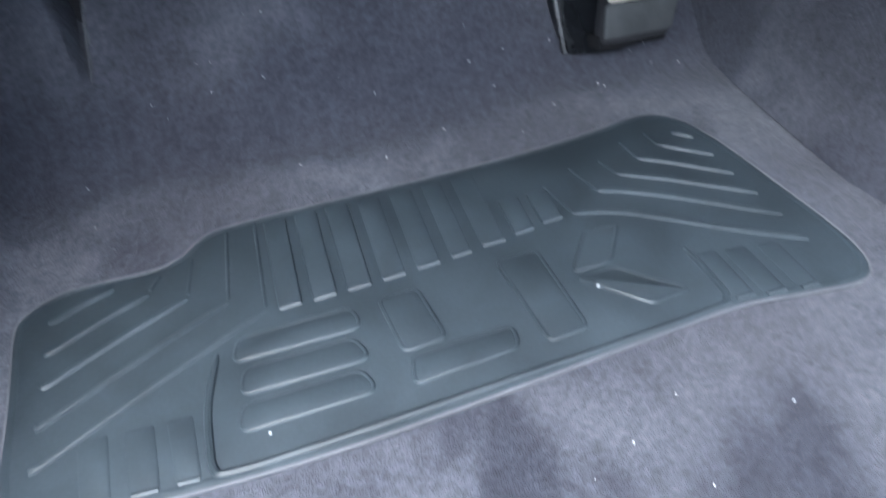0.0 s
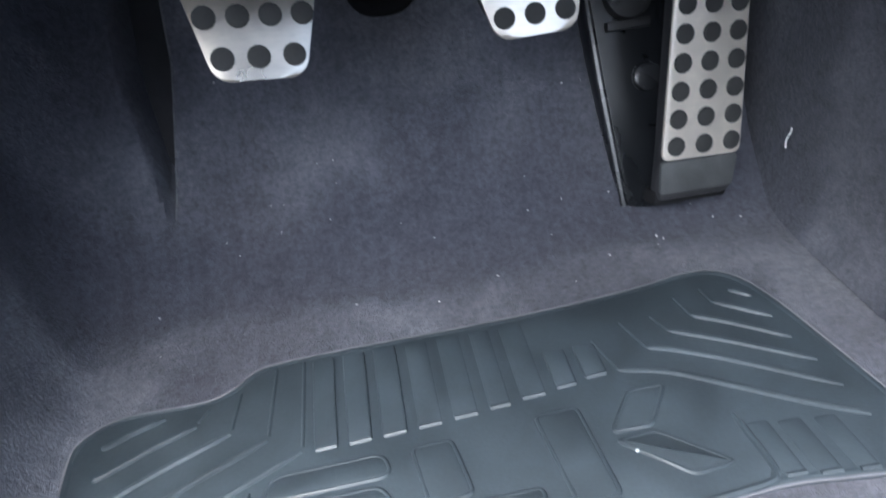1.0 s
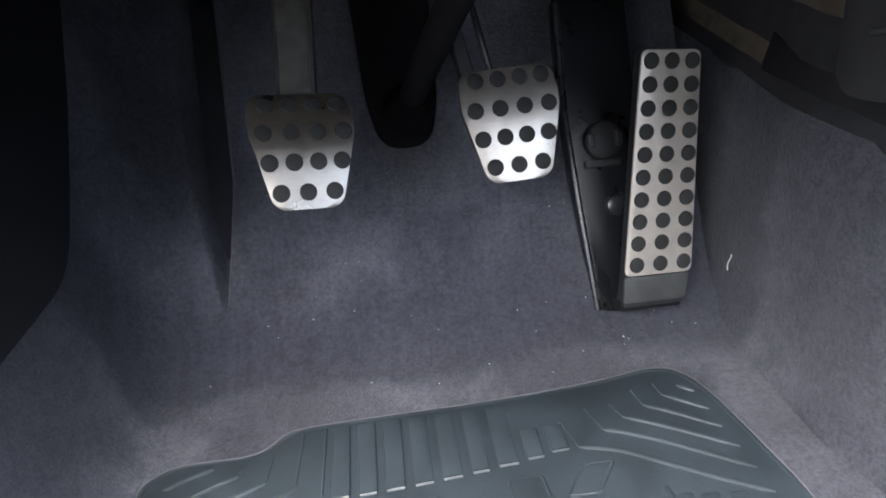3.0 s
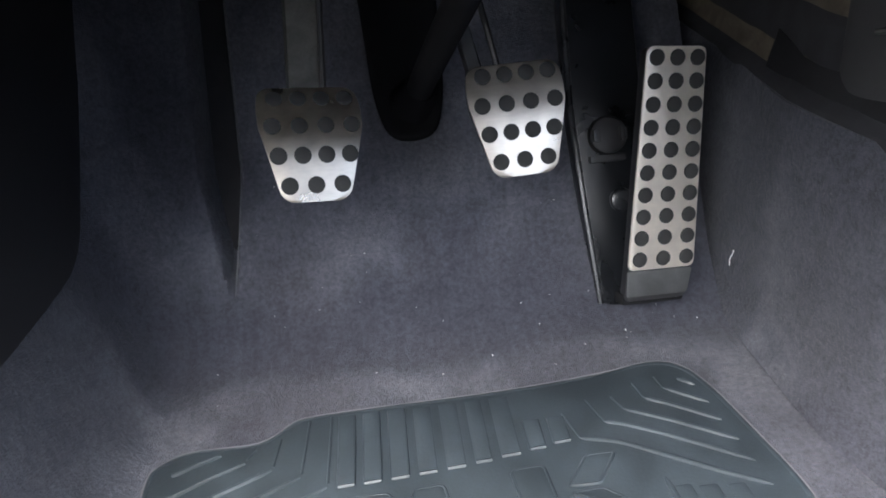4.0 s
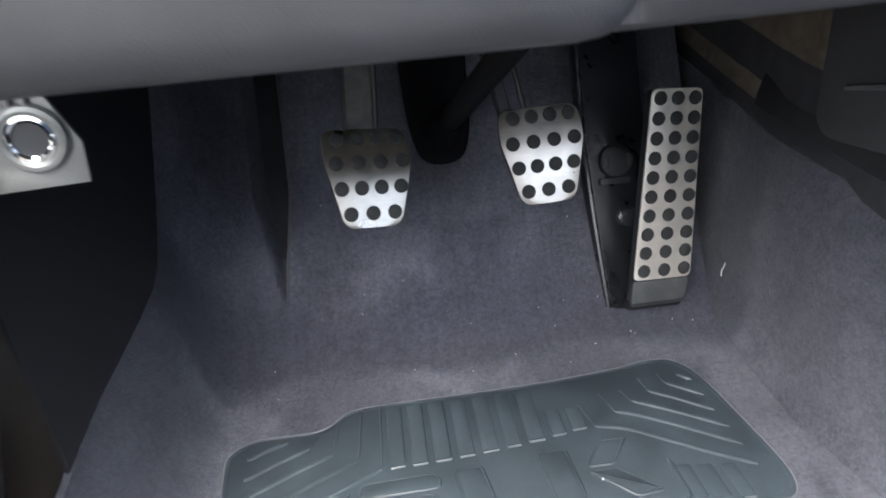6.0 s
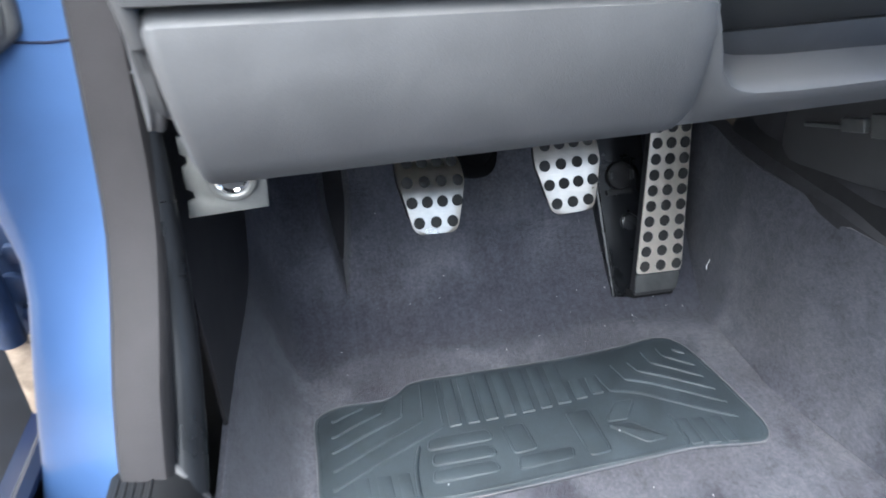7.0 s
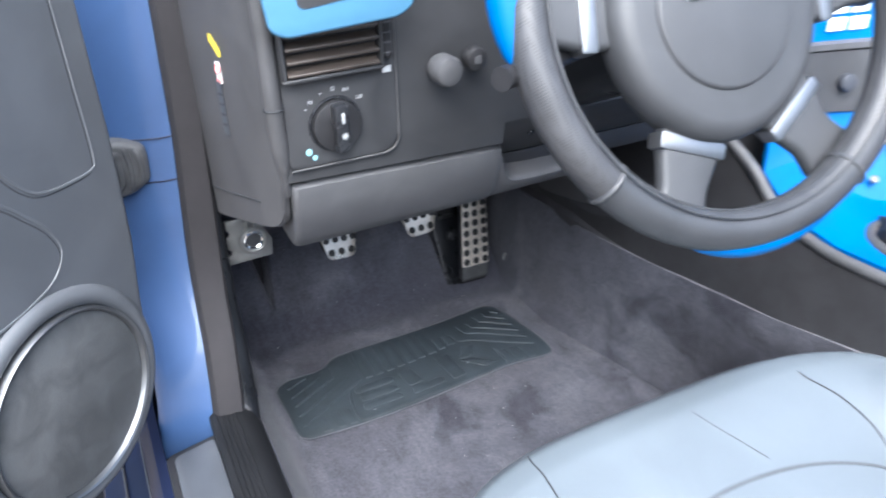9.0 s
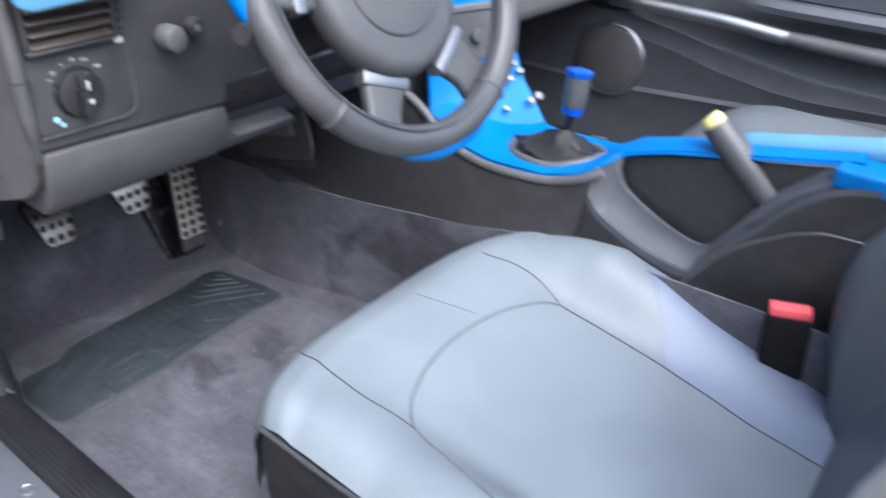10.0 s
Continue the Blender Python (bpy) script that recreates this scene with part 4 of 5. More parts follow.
    part("cap_seam", tube([(-0.2655, -0.018, 0.404), (-0.2582, -0.05, 0.409), (-0.2482, -0.09, 0.418), (-0.2392, -0.13, 0.427)], 0.0009, 6), SEAM, d)
    part("underside", block((-0.282, 0.02, 0.400), (0.36, 0.49, 0.42), 0.004), BLACK, d)
    part("underside", block((-0.22, -0.13, 0.395), (0.36, 0.025, 0.42), 0.004), BLACK, d)
    # unseen block that keeps passenger-side light out of the footwell
    part("unseen_light_block", block((0.345, -0.135, 0.262), (0.56, 0.49, 0.785), 0.004), BLACK, d)
    # unseen pad, closes the footwell to sky light from above
    part("top_pad", block((-0.25, -0.2, 0.78), (1.25, 0.52, 0.82), 0.02, 3), DASH_DARK, d)
    part("passenger_front", block((0.54, -0.16, 0.42), (1.24, -0.08, 0.80), 0.03, 3), DASH, d)
    return d


dash = dashboard()


def light_switch():
    t = thing("light_switch", (-0.172, -0.19, 0.505), "black rotary headlight switch with white symbols", "switch")
    m = DASH_FACE @ Matrix.Translation((-0.1755, 0.5125, 0.003))
    part("bezel", ring(0.0235, 0.0016, m, 36, 8), BLACK_GLOSS, t)
    part("dial", disc(0.0225, 0.008, m, 32, 0.0015), BLACK, t)
    part("grip_bar", prism(rounded([(-0.006, -0.0215), (0.006, -0.0215), (0.0065, 0.0215), (-0.0065, 0.0215)], 0.004), 0.012, m @ Matrix.Translation((0, 0, 0.006)), 0.0025), BLACK_GLOSS, t)
    part("pointer", box((0.0022, 0.009, 0.0012), m @ Matrix.Translation((0.0005, 0.010, 0.0184)), 0.0003, 1), PRINT, t, "white pointer mark")
    part("pointer_dot", disc(0.0016, 0.001, m @ Matrix.Translation((0.001, -0.006, 0.018)), 10, 0.0), PRINT, t)
    for k in range(8):
        a = 2 * math.pi * k / 8
        part("pointer_ray", box((0.0013, 0.0005, 0.0006), m @ Matrix.Translation((0.001 + 0.0027 * math.cos(a), -0.006 + 0.0027 * math.sin(a), 0.0184)) @ pose(0, 0, 0, 0, 0, math.degrees(a)), 0.0, 1), PRINT, t)
    for a, marks in ((-56, ((0, 0, 0.0024, 0.0008),)), (-42, ((-0.0016, 0, 0.0009, 0.0034), (0.0008, 0.0008, 0.0022, 0.0008), (0.0008, -0.0008, 0.0022, 0.0008))), (-22, ((0, 0, 0.0026, 0.0008),)),
                     (22, ((-0.0022, 0, 0.0009, 0.0030), (0, 0.0008, 0.0022, 0.0007), (0, -0.0008, 0.0022, 0.0007), (0.0022, 0, 0.0009, 0.0030))),
                     (50, ((-0.0020, 0.0010, 0.0018, 0.0007), (-0.0020, -0.0010, 0.0018, 0.0007), (0.0006, 0, 0.0009, 0.0034), (0.0022, 0, 0.0009, 0.0026)))):
        for dx, dy, w, h in marks:
            part("symbol", box((w, h, 0.0006), m @ Matrix.Translation((0.0312 * math.sin(radians(a)) + dx, 0.0312 * math.cos(radians(a)) + dy, 0.0005)), 0.0001, 1), PRINT, t)
    part("symbol", ring(0.0015, 0.0004, m @ Matrix.Translation((0.0, 0.0315, 0.0005)), 16, 6), PRINT, t)
    for x, y, r in ((-0.027, -0.021, 0.003), (-0.022, -0.027, 0.0024)):
        part("lamp_dot", disc(r, 0.0012, m @ Matrix.Translation((x, y, 0.0)), 12, 0.0002), CYAN_LAMP, t)
    return t


light_switch()


def air_vent():
    t = thing("air_vent", (-0.175, -0.19, 0.57), "black slatted air vent, brown light cast in its slats", "air vent")
    lo, hi, f = (-0.2165, 0.560), (-0.1330, 0.625), 0.0035

    def at(x0, z0, x1, z1, d0, d1, bevel=0.001):
        return box((x1 - x0, z1 - z0, d1 - d0), DASH_FACE @ Matrix.Translation(((x0 + x1) / 2, (z0 + z1) / 2, (d0 + d1) / 2)), bevel, 1)

    part("box", at(lo[0], lo[1], hi[0], hi[1], 0.003, 0.0042, 0.0), SEAM, t)
    for i in range(5):
        z = lo[1] + 0.0045 + 0.0105 * i
        part("slat", box((hi[0] - lo[0] - 0.002, 0.0028, 0.012), DASH_FACE @ Matrix.Translation(((lo[0] + hi[0]) / 2, z, 0.009)) @ pose(0, 0, 0, 20), 0.0007, 1), SLAT, t, "vent slat with a brown light cast in its colour")
    part("frame", join(at(lo[0] - f, lo[1] - f, hi[0] + f, lo[1], 0.003, 0.014), at(lo[0] - f, lo[1], lo[0], hi[1], 0.003, 0.014), at(hi[0], lo[1], hi[0] + f, hi[1], 0.003, 0.014)), DASH_DARK, t)
    part("thumb_wheel", at(-0.1285, 0.563, -0.1195, 0.612, 0.003, 0.010, 0.002), BLACK, t)
    for i in range(5):
        part("wheel_notch", at(-0.1280, 0.568 + 0.0085 * i, -0.1200, 0.5690 + 0.0085 * i, 0.0098, 0.0104, 0.0), DASH, t)
    part("mark", at(-0.1278, 0.5495, -0.1195, 0.5550, 0.003, 0.0036, 0.0), PRINT, t, "white vent symbol")
    return t


air_vent()


def vent_surround():
    """Pale blue trim frame above the vent."""
    t = thing("vent_surround", (-0.175, -0.2, 0.6), "pale blue plastic vent surround", "trim")
    m = frame_at((0, -0.200, 0), (1, -0.1, 0), (0, -0.06, 1))
    outer = rounded([(-0.232, 0.645), (-0.227, 0.607), (-0.215, 0.601), (-0.125, 0.609), (-0.112, 0.618), (-0.112, 0.70), (-0.232, 0.70)], 0.008, 4)
    bm = prism(outer, 0.012, m, 0.003, 3)
    part("body", bm, PALE_BLUE, t)
    part("opening", prism(rounded([(-0.205, 0.622), (-0.135, 0.632), (-0.135, 0.70), (-0.205, 0.70)], 0.008, 4), 0.0006, m @ Matrix.Translation((0, 0, 0.012)), 0.0), DASH_DARK, t)


vent_surround()


def ignition():
    t = thing("ignition_lock", (-0.06, -0.2, 0.55), "round grey ignition lock on the dashboard", "ignition lock")
    m = DASH_FACE @ Matrix.Translation((-0.0715, 0.5455, 0.003))
    part("boss", disc(0.0138, 0.024, m, 28, 0.005), DASH, t)
    part("switch_knob", disc(0.011, 0.014, m @ Matrix.Translation((0.034, 0.004, 0)), 20, 0.003), BLACK, t)
    part("mark", box((0.007, 0.007, 0.001), m @ Matrix.Translation((0.034, 0.004, 0.0144)), 0.0002, 1), DASH, t)


ignition()


def side_stickers():
    """Printed labels on the dash end."""
    m = frame_at((-0.2455, -0.0865, 0), (0.245, -0.97, 0), (0, 0, 1))
    up = m @ Matrix.Translation((0, 0, 0.0042))
    tagged(part("sticker", prism([(-0.0095, 0.571), (0.006, 0.559), (0.0095, 0.5595), (0.0095, 0.566), (-0.006, 0.577), (-0.0095, 0.577)], 0.0006, up, 0.0), YELLOW), "small yellow warning sticker on the dash end", "sticker")
    t = thing("warning_sticker", up @ Vector((0, 0.548, 0)), "small red and white warning sticker on the dash end", "sticker")
    part("backing", prism(rounded([(-0.004, 0.533), (0.005, 0.533), (0.004, 0.553), (-0.005, 0.553)], 0.002), 0.0006, up, 0.0), WHITE, t)
    part("sign", ring(0.0042, 0.0008, up @ Matrix.Translation((0, 0.5465, 0.0008)), 20, 6), PINK, t, "red ring sign")
    part("foot_bar", box((0.008, 0.003, 0.0006), up @ Matrix.Translation((0, 0.536, 0.0009)), 0.0), PINK, t)
    lab = thing("printed_label", up @ Vector((0, 0.505, 0)), "dark printed label strip on the dash end", "sticker")
    part("strip", prism([(-0.006, 0.482), (0.005, 0.481), (0.005, 0.535), (-0.005, 0.536)], 0.0006, up @ Matrix.Translation((-0.004, 0, 0)), 0.0), SCUFF, lab)
    for i in range(4):
        part("text_bar", box((0.007, 0.0016, 0.0006), up @ Matrix.Translation((-0.004, 0.492 + 0.010 * i, 0.0008)), 0.0), BLACK, lab)


side_stickers()


# ---- steering wheel ----
def steering_wheel():
    c = Vector((0.0922, -0.3551, 0.6128))
    t = thing("steering_wheel", c, "black leather steering wheel with silver spoke inserts and blue trim", "steering wheel")
    m = pose(*c, 0, 0, -4.56) @ frame_at((0, 0, 0), (1, 0, 0), (0, math.sin(radians(24.3)), math.cos(radians(24.3))))
    R = 0.1721
    for lo, hi, lab in ((222, 304, "smooth black leather lower rim"), (304, 582, "perforated black leather rim")):
        bm = tube([m @ Vector((R * math.cos(radians(a)), R * math.sin(radians(a)), 0)) for a in (lerp(lo, hi, i / 60) for i in range(61))], 0.0165, 18)
        part("rim", bm, GRIP if lo == 222 else PERFORATED, t, lab)
    hub = [(0.098 * math.cos(a), 0.104 * math.sin(a)) for a in (2 * math.pi * i / 48 for i in range(48))]
    part("hub", prism(hub, 0.042, m @ Matrix.Translation((0, 0, -0.045)), 0.018, 4), WHEEL, t, "grey airbag hub cover")
    pad = [(0.064 * math.cos(a), 0.064 * math.sin(a)) for a in (2 * math.pi * i / 48 for i in range(48))]
    part("airbag_pad", prism(pad, 0.008, m @ Matrix.Translation((0, 0, -0.008)), 0.004, 3), WHEEL, t)
    wing = [(-0.038, 0.0085), (-0.030, 0.0090), (-0.014, 0.0120), (0.006, 0.0155), (0.020, 0.0200), (0.024, 0.0165), (0.012, 0.0120), (-0.010, 0.0085), (-0.030, 0.0065), (-0.038, 0.0070)]
    emblem = part("emblem", prism(wing, 0.0024, m @ Matrix.Translation((0.0, 0.0, -0.0004)), 0.0006), SILVER, t, "plain silver wing-shaped emblem")
    part("emblem_disc", ring(0.0065, 0.0016, m @ Matrix.Translation((0.027, 0.0185, 0.0010)), 24, 8), SILVER, emblem)
    for a, r, w in ((176, 0.113, 0.026), (251, 0.107, 0.029), (309, 0.112, 0.030), (4, 0.113, 0.026)):
        mm = m @ pose(0, 0, 0, 0, 0, a)
        arm = [(0.07, -w * 0.95), (r, -w), (0.145, -w * 0.72), (0.172, -w * 0.95), (0.172, w * 0.95), (0.145, w * 0.72), (r, w), (0.07, w * 0.95)]
        part("spoke", prism(rounded(arm, 0.010, 4), 0.016, mm @ Matrix.Translation((0, 0, -0.034)), 0.006, 3), WHEEL, t)
        part("spoke_insert", box((0.014, 2 * w + 0.004, 0.020), mm @ Matrix.Translation((r, 0, -0.026)), 0.003), SILVER, t, "satin silver spoke insert")
    # blue inlay on the lower rim and the seams of the leather
    for start, fat in ((250, 0.0105), (138, 0.0145)):
        arc = [(R * math.cos(a), R * math.sin(a), 0) for a in (radians(start + 50 * i / 14) for i in range(15))]
        bm = tube([Vector(p) * 1.065 for p in arc], [0.003 + fat * math.sin(math.pi * i / 14) ** 0.6 for i in range(15)], 14)
        bmesh.ops.transform(bm, verts=bm.verts, matrix=m @ Matrix.Translation((0, 0, -0.004)))
        part("rim_inlay", bm, TRIM_BLUE, t, "bright blue rim inlay")
    for a in (222, 304):
        cm = m @ pose(R * math.cos(radians(a)), R * math.sin(radians(a)), 0, 90, 0, a)
        part("seam_band", ring(0.0160, 0.0026, cm, 24, 8), WHEEL, t)
    bm = ring(R - 0.0155, 0.0012, m @ Matrix.Translation((0, 0, 0.006)), 80, 6)
    part("stitching", bm, SEAM, t)
    for a, r in ((0.004, -0.0125), (0.0125, -0.0095)):
        part("stitch_ridge", ring(R + r, 0.0011, m @ Matrix.Translation((0, 0, a + 0.0035)), 90, 6), GRIP, t)
    # column and stalk
    ax = m.to_3x3() @ Vector((0, 0, -1))
    col = thing("steering_column", c + ax * 0.15, "black plastic steering column shroud", "steering column")
    part("shroud", tube([c + ax * 0.035, c + ax * 0.06, c + ax * 0.10, c + ax * 0.30], [0.042, 0.046, 0.048, 0.05], 24), TRIM_BLACK, col)
    part("shaft", tube([c + ax * 0.05, Vector((0.004, 0.318, 0.185))], 0.011, 12), MATTE, col)
    part("stalk", tube([c + ax * 0.09 + Vector((-0.05, 0, 0)), Vector((-0.105, -0.350, 0.585))], [0.007, 0.009], 10), BLACK, col)


steering_wheel()


# ---- centre console ----
# the console and what stands on and beyond it sit this much further up and forward than drawn
LIFT = Vector((0.0, 0.004, 0.012))


def console():
    t = thing("centre_console", (0.45, -0.5, 0.0), "dark plastic centre console with bright blue trim and a side pocket", "centre console")
    edge = [(0.25, 0.34, 0.50), (0.0, 0.35, 0.42), (-0.17, 0.357, 0.345), (-0.225, 0.36, 0.302), (-0.26, 0.361, 0.284), (-0.32, 0.362, 0.273), (-0.41, 0.362, 0.279), (-0.465, 0.362, 0.296), (-0.49, 0.364, 0.31)]
    rows = []
    for y, x, z in edge:
        xt, top = tunnel_edge(y)
        rows.append([(lerp(xt + 0.004, x, k), y, lerp(top - 0.026, z, k ** 1.1)) for k in (0, 0.2, 0.4, 0.6, 0.8, 1.0)])
    part("side_panel", sheet(rows, 0.004), BLACK, t, "smooth black side panel")
    m = frame_at((0.278, 0, 0), (0, 1, 0), (0, 0, 1))
    poly = rounded([(0.150, 0.188), (0.104, 0.198), (0.055, 0.208), (0.013, 0.219), (-0.012, 0.226), (-0.024, 0.237), (-0.027, 0.258), (-0.014, 0.30), (0.0, 0.345), (0.17, 0.345), (0.165, 0.20)], 0.006, 3)
    part("footwell_panel", prism(poly, 0.006, m @ Matrix.Translation((0, 0, -0.003)), 0.002), DASH_CAP, t, "dark grey plastic footwell panel")
    for y, z, w, h in ((0.105, 0.243, 0.05, 0.004), (0.065, 0.258, 0.03, 0.012), (0.030, 0.270, 0.03, 0.020)):
        part("clip_tab", box((w, h, 0.006), m @ Matrix.Translation((y, z, -0.006)) @ pose(0, 0, 0, 0, 0, -18), 0.001, 1), ZINC, t, "pale clip tab")
    part("panel_edge", tube([m @ Vector(p) for p in smooth_line([(-0.018, 0.230, -0.003), (-0.024, 0.238, -0.004), (-0.0275, 0.255, -0.004), (-0.024, 0.275, -0.004), (-0.013, 0.310, -0.004)])], 0.003, 8), DASH, t)
    line = smooth_line([(x + 0.001, y, z + 0.009) for y, x, z in edge[1:]] + [(0.369, -0.500, 0.327)])
    part("edge_trim", tube(line, 0.0075, 10), DASH, t, "grey edge trim")
    # blue top: rows along y, from the near edge to the far one
    rows = []
    for y, z, a, b in ((-0.20, 0.335, 0.366, 0.555), (-0.235, 0.309, 0.366, 0.555), (-0.27, 0.294, 0.367, 0.555), (-0.32, 0.286, 0.367, 0.552), (-0.41, 0.291, 0.368, 0.545), (-0.465, 0.307, 0.370, 0.515),
                       (-0.495, 0.330, 0.376, 0.488), (-0.515, 0.345, 0.402, 0.475), (-0.575, 0.364, 0.406, 0.468), (-0.65, 0.380, 0.409, 0.464), (-0.80, 0.412, 0.414, 0.464)):
        rows.append([(lerp(a, b, k), y, z + 0.004 * math.sin(math.pi * k)) for k in (0, 0.03, 0.25, 0.5, 0.75, 0.97, 1)])
    part("top_trim", sheet(rows, 0.006), TRIM_BLUE, t, "bright blue console top")
    part("trim_lip", tube(smooth_line([(0.374, -0.488, 0.328), (0.390, -0.503, 0.339), (0.4015, -0.518, 0.347), (0.4055, -0.575, 0.365), (0.4085, -0.65, 0.381), (0.4125, -0.78, 0.409)]), 0.0024, 8), TRIM_BLUE, t)
    rows = []
    for z, yn, yf in ((0.298, -0.232, -0.316), (0.320, -0.208, -0.300), (0.338, -0.195, -0.286), (0.36, -0.183, -0.266), (0.42, -0.174, -0.236), (0.50, -0.168, -0.205), (0.62, -0.162, -0.18), (0.76, -0.157, -0.165)):
        rows.append([(lerp(table(z, [(0.30, 0.368), (0.338, 0.376), (0.36, 0.390), (0.42, 0.396), (0.9, 0.40)])[0], 0.560, k), lerp(yn, yf, k ** 1.3) + 0.02 * max(0, k - 0.93) / 0.07, z) for k in (0, 0.05, 0.2, 0.4, 0.6, 0.8, 0.93, 1)])
    part("stack_trim", sheet(rows, 0.006), TRIM_BLUE, t, "bright blue centre stack")
    part("seam", tube(smooth_line([(0.367, -0.292, 0.2935), (0.40, -0.280, 0.2985), (0.45, -0.272, 0.3010), (0.50, -0.268, 0.3015), (0.55, -0.266, 0.2985)]), 0.0016, 6), SEAM, t)
    for x, y, z, w, l in ((0.412, -0.404, 0.2965, 0.011, 0.026), (0.440, -0.609, 0.3765, 0.008, 0.024), (0.548, -0.41, 0.297, 0.008, 0.026)):
        part("button", box((w, l, 0.006), Matrix.Translation((x, y, z)) @ pose(0, 0, 0, -6), 0.0022), SILVER, t, "small silver button")
    part("button", box((0.010, 0.018, 0.005), Matrix.Translation((0.438, -0.557, 0.3645)) @ pose(0, 0, 0, -9), 0.002), BLACK, t, "small black button")
    for x, y, z, r in ((0.490, -0.270, 0.326, 0.0055), (0.552, -0.292, 0.338, 0.0075), (0.528, -0.252, 0.390, 0.006), (0.516, -0.255, 0.368, 0.006), (0.540, -0.258, 0.376, 0.006), (0.428, -0.201, 0.347, 0.006), (0.532, -0.290, 0.335, 0.0065)):
        part("button", disc(r, 0.005, Matrix.Translation((x, y + 0.005, z - 0.001)) @ pose(0, 0, 0, 45, 0, -22), 16, 0.0016), ZINC, t, "small round silver button")
    # radio panel and keypad on the stack

    def stack_at(k, z, out):
        yn, yf = table(z, [(0.36, -0.183, -0.266), (0.42, -0.174, -0.236), (0.50, -0.168, -0.205), (0.62, -0.162, -0.18)])
        return Vector((lerp(0.396, 0.560, k), lerp(yn, yf, k ** 1.3) - out, z))

    rows = [[stack_at(0.12 + 0.76 * j / 8, z, o) for j in range(9)] for z, o in ((0.398, 0.0), (0.400, 0.005), (0.472, 0.005), (0.474, 0.0))]
    part("radio_panel", sheet(rows, 0.002), DASH_DARK, t, "dark radio panel")
    part("radio_lip", sheet([[stack_at(0.10 + 0.80 * j / 8, z, o) for j in range(9)] for z, o in ((0.474, 0.0), (0.475, 0.008), (0.482, 0.009), (0.484, 0.0))], 0.002), DASH, t)
    for k, z, r in ((0.5, 0.435, 0.011), (0.75, 0.43, 0.009)):
        part("knob", disc(r, 0.012, Matrix.Translation(stack_at(k, z, 0.004)) @ pose(0, 0, 0, 80, 0, -15), 20, 0.003), FLANGE, t)
    for i in range(4):
        for k in (0.42, 0.60):
            part("keypad_button", box((0.024, 0.004, 0.016), Matrix.Translation(stack_at(k, 0.503 + 0.020 * i, 0.002)) @ pose(0, 0, 0, 0, 0, -11), 0.0015), WHITE, t, "white keypad button")
    # pocket: back wall, floor and the grey flange round it
    part("pocket_back", prism([(-0.51, 0.16), (-0.51, 0.338), (-0.575, 0.359), (-0.65, 0.375), (-0.80, 0.407), (-0.83, 0.407), (-0.83, 0.16)], 0.006, frame_at((0.413, 0, 0), (0, 1, 0), (0, 0, 1)), 0.001, 1), BLACK, t)
    part("pocket_floor", block((0.36, -0.70, 0.196), (0.414, -0.50, 0.206), 0.001, 1), BLACK, t)
    fl = smooth_line([(0.366, -0.470, 0.302), (0.367, -0.488, 0.276), (0.368, -0.508, 0.255), (0.369, -0.560, 0.231), (0.370, -0.615, 0.217), (0.372, -0.645, 0.217), (0.373, -0.663, 0.242), (0.375, -0.688, 0.276),
                      (0.375, -0.716, 0.310), (0.376, -0.738, 0.341), (0.378, -0.773, 0.374), (0.382, -0.800, 0.388), (0.388, -0.836, 0.394)])
    inner = smooth_line([(0.400, -0.505, 0.345), (0.401, -0.512, 0.325), (0.402, -0.528, 0.298), (0.403, -0.577, 0.270), (0.404, -0.620, 0.254), (0.404, -0.644, 0.251), (0.405, -0.659, 0.256), (0.405, -0.682, 0.290),
                         (0.405, -0.703, 0.323), (0.405, -0.722, 0.353), (0.406, -0.749, 0.381), (0.407, -0.775, 0.400), (0.408, -0.836, 0.404)])
    rows = [[lerp(p, q, k) + Vector((-0.003 if k in (0.08, 0.92) else 0, 0, 0.004 if k in (0.08, 0.92) else -0.003 * math.sin(math.pi * k))) for k in (0, 0.08, 0.2, 0.5, 0.8, 0.92, 1)] for p, q in zip(fl, inner)]
    part("pocket_flange", sheet(rows, 0.003), FLANGE, t, "smoke grey moulded pocket flange")
    part("pocket_brace", tube(smooth_line([(0.386, -0.700, 0.308), (0.387, -0.728, 0.345), (0.388, -0.752, 0.371), (0.390, -0.788, 0.397)]), [0.002] + [0.0042] * 18, 10), FLANGE, t, "grey pocket brace")
    hump = smooth_line([(0.362, -0.60, 0.13), (0.364, -0.64, 0.204), (0.366, -0.690, 0.276), (0.367, -0.738, 0.314), (0.368, -0.773, 0.332), (0.370, -0.812, 0.339), (0.372, -0.95, 0.342)])
    part("rear_panel", sheet([[(p.x, p.y, p.z), (p.x - 0.003, p.y, p.z * 0.8), (p.x - 0.006, p.y, p.z * 0.4), (p.x - 0.006, p.y, 0.0)] for p in hump], 0.003), BLACK, t, "black rear side panel")
    part("panel_lip", tube(hump, 0.0016, 6), DASH, t)
    low = [[(p.x - 0.003, p.y, p.z), (p.x - 0.010, p.y, p.z * 0.6), (0.355, p.y, 0.0)] for p in fl]
    part("lower_side", sheet(low, 0.003), BLACK, t)
    part("rear_side", sheet([[(0.388, y, 0.388), (0.378, y, 0.345), (0.365, y, 0.2), (0.36, y, 0.0)] for y in (-0.80, -0.95, -1.2)], 0.004), BLACK, t)
    part("rear_top", block((0.385, -1.2, 0.30), (0.56, -0.80, 0.398), 0.01, 3), BLACK, t)
    part("core", block((0.42, -1.2, 0.0), (0.545, 0.45, 0.27), 0.004), BLACK, t)
    arm = thing("armrest", (0.5, -0.85, 0.385), "pale blue armrest lid on the centre console", "armrest")
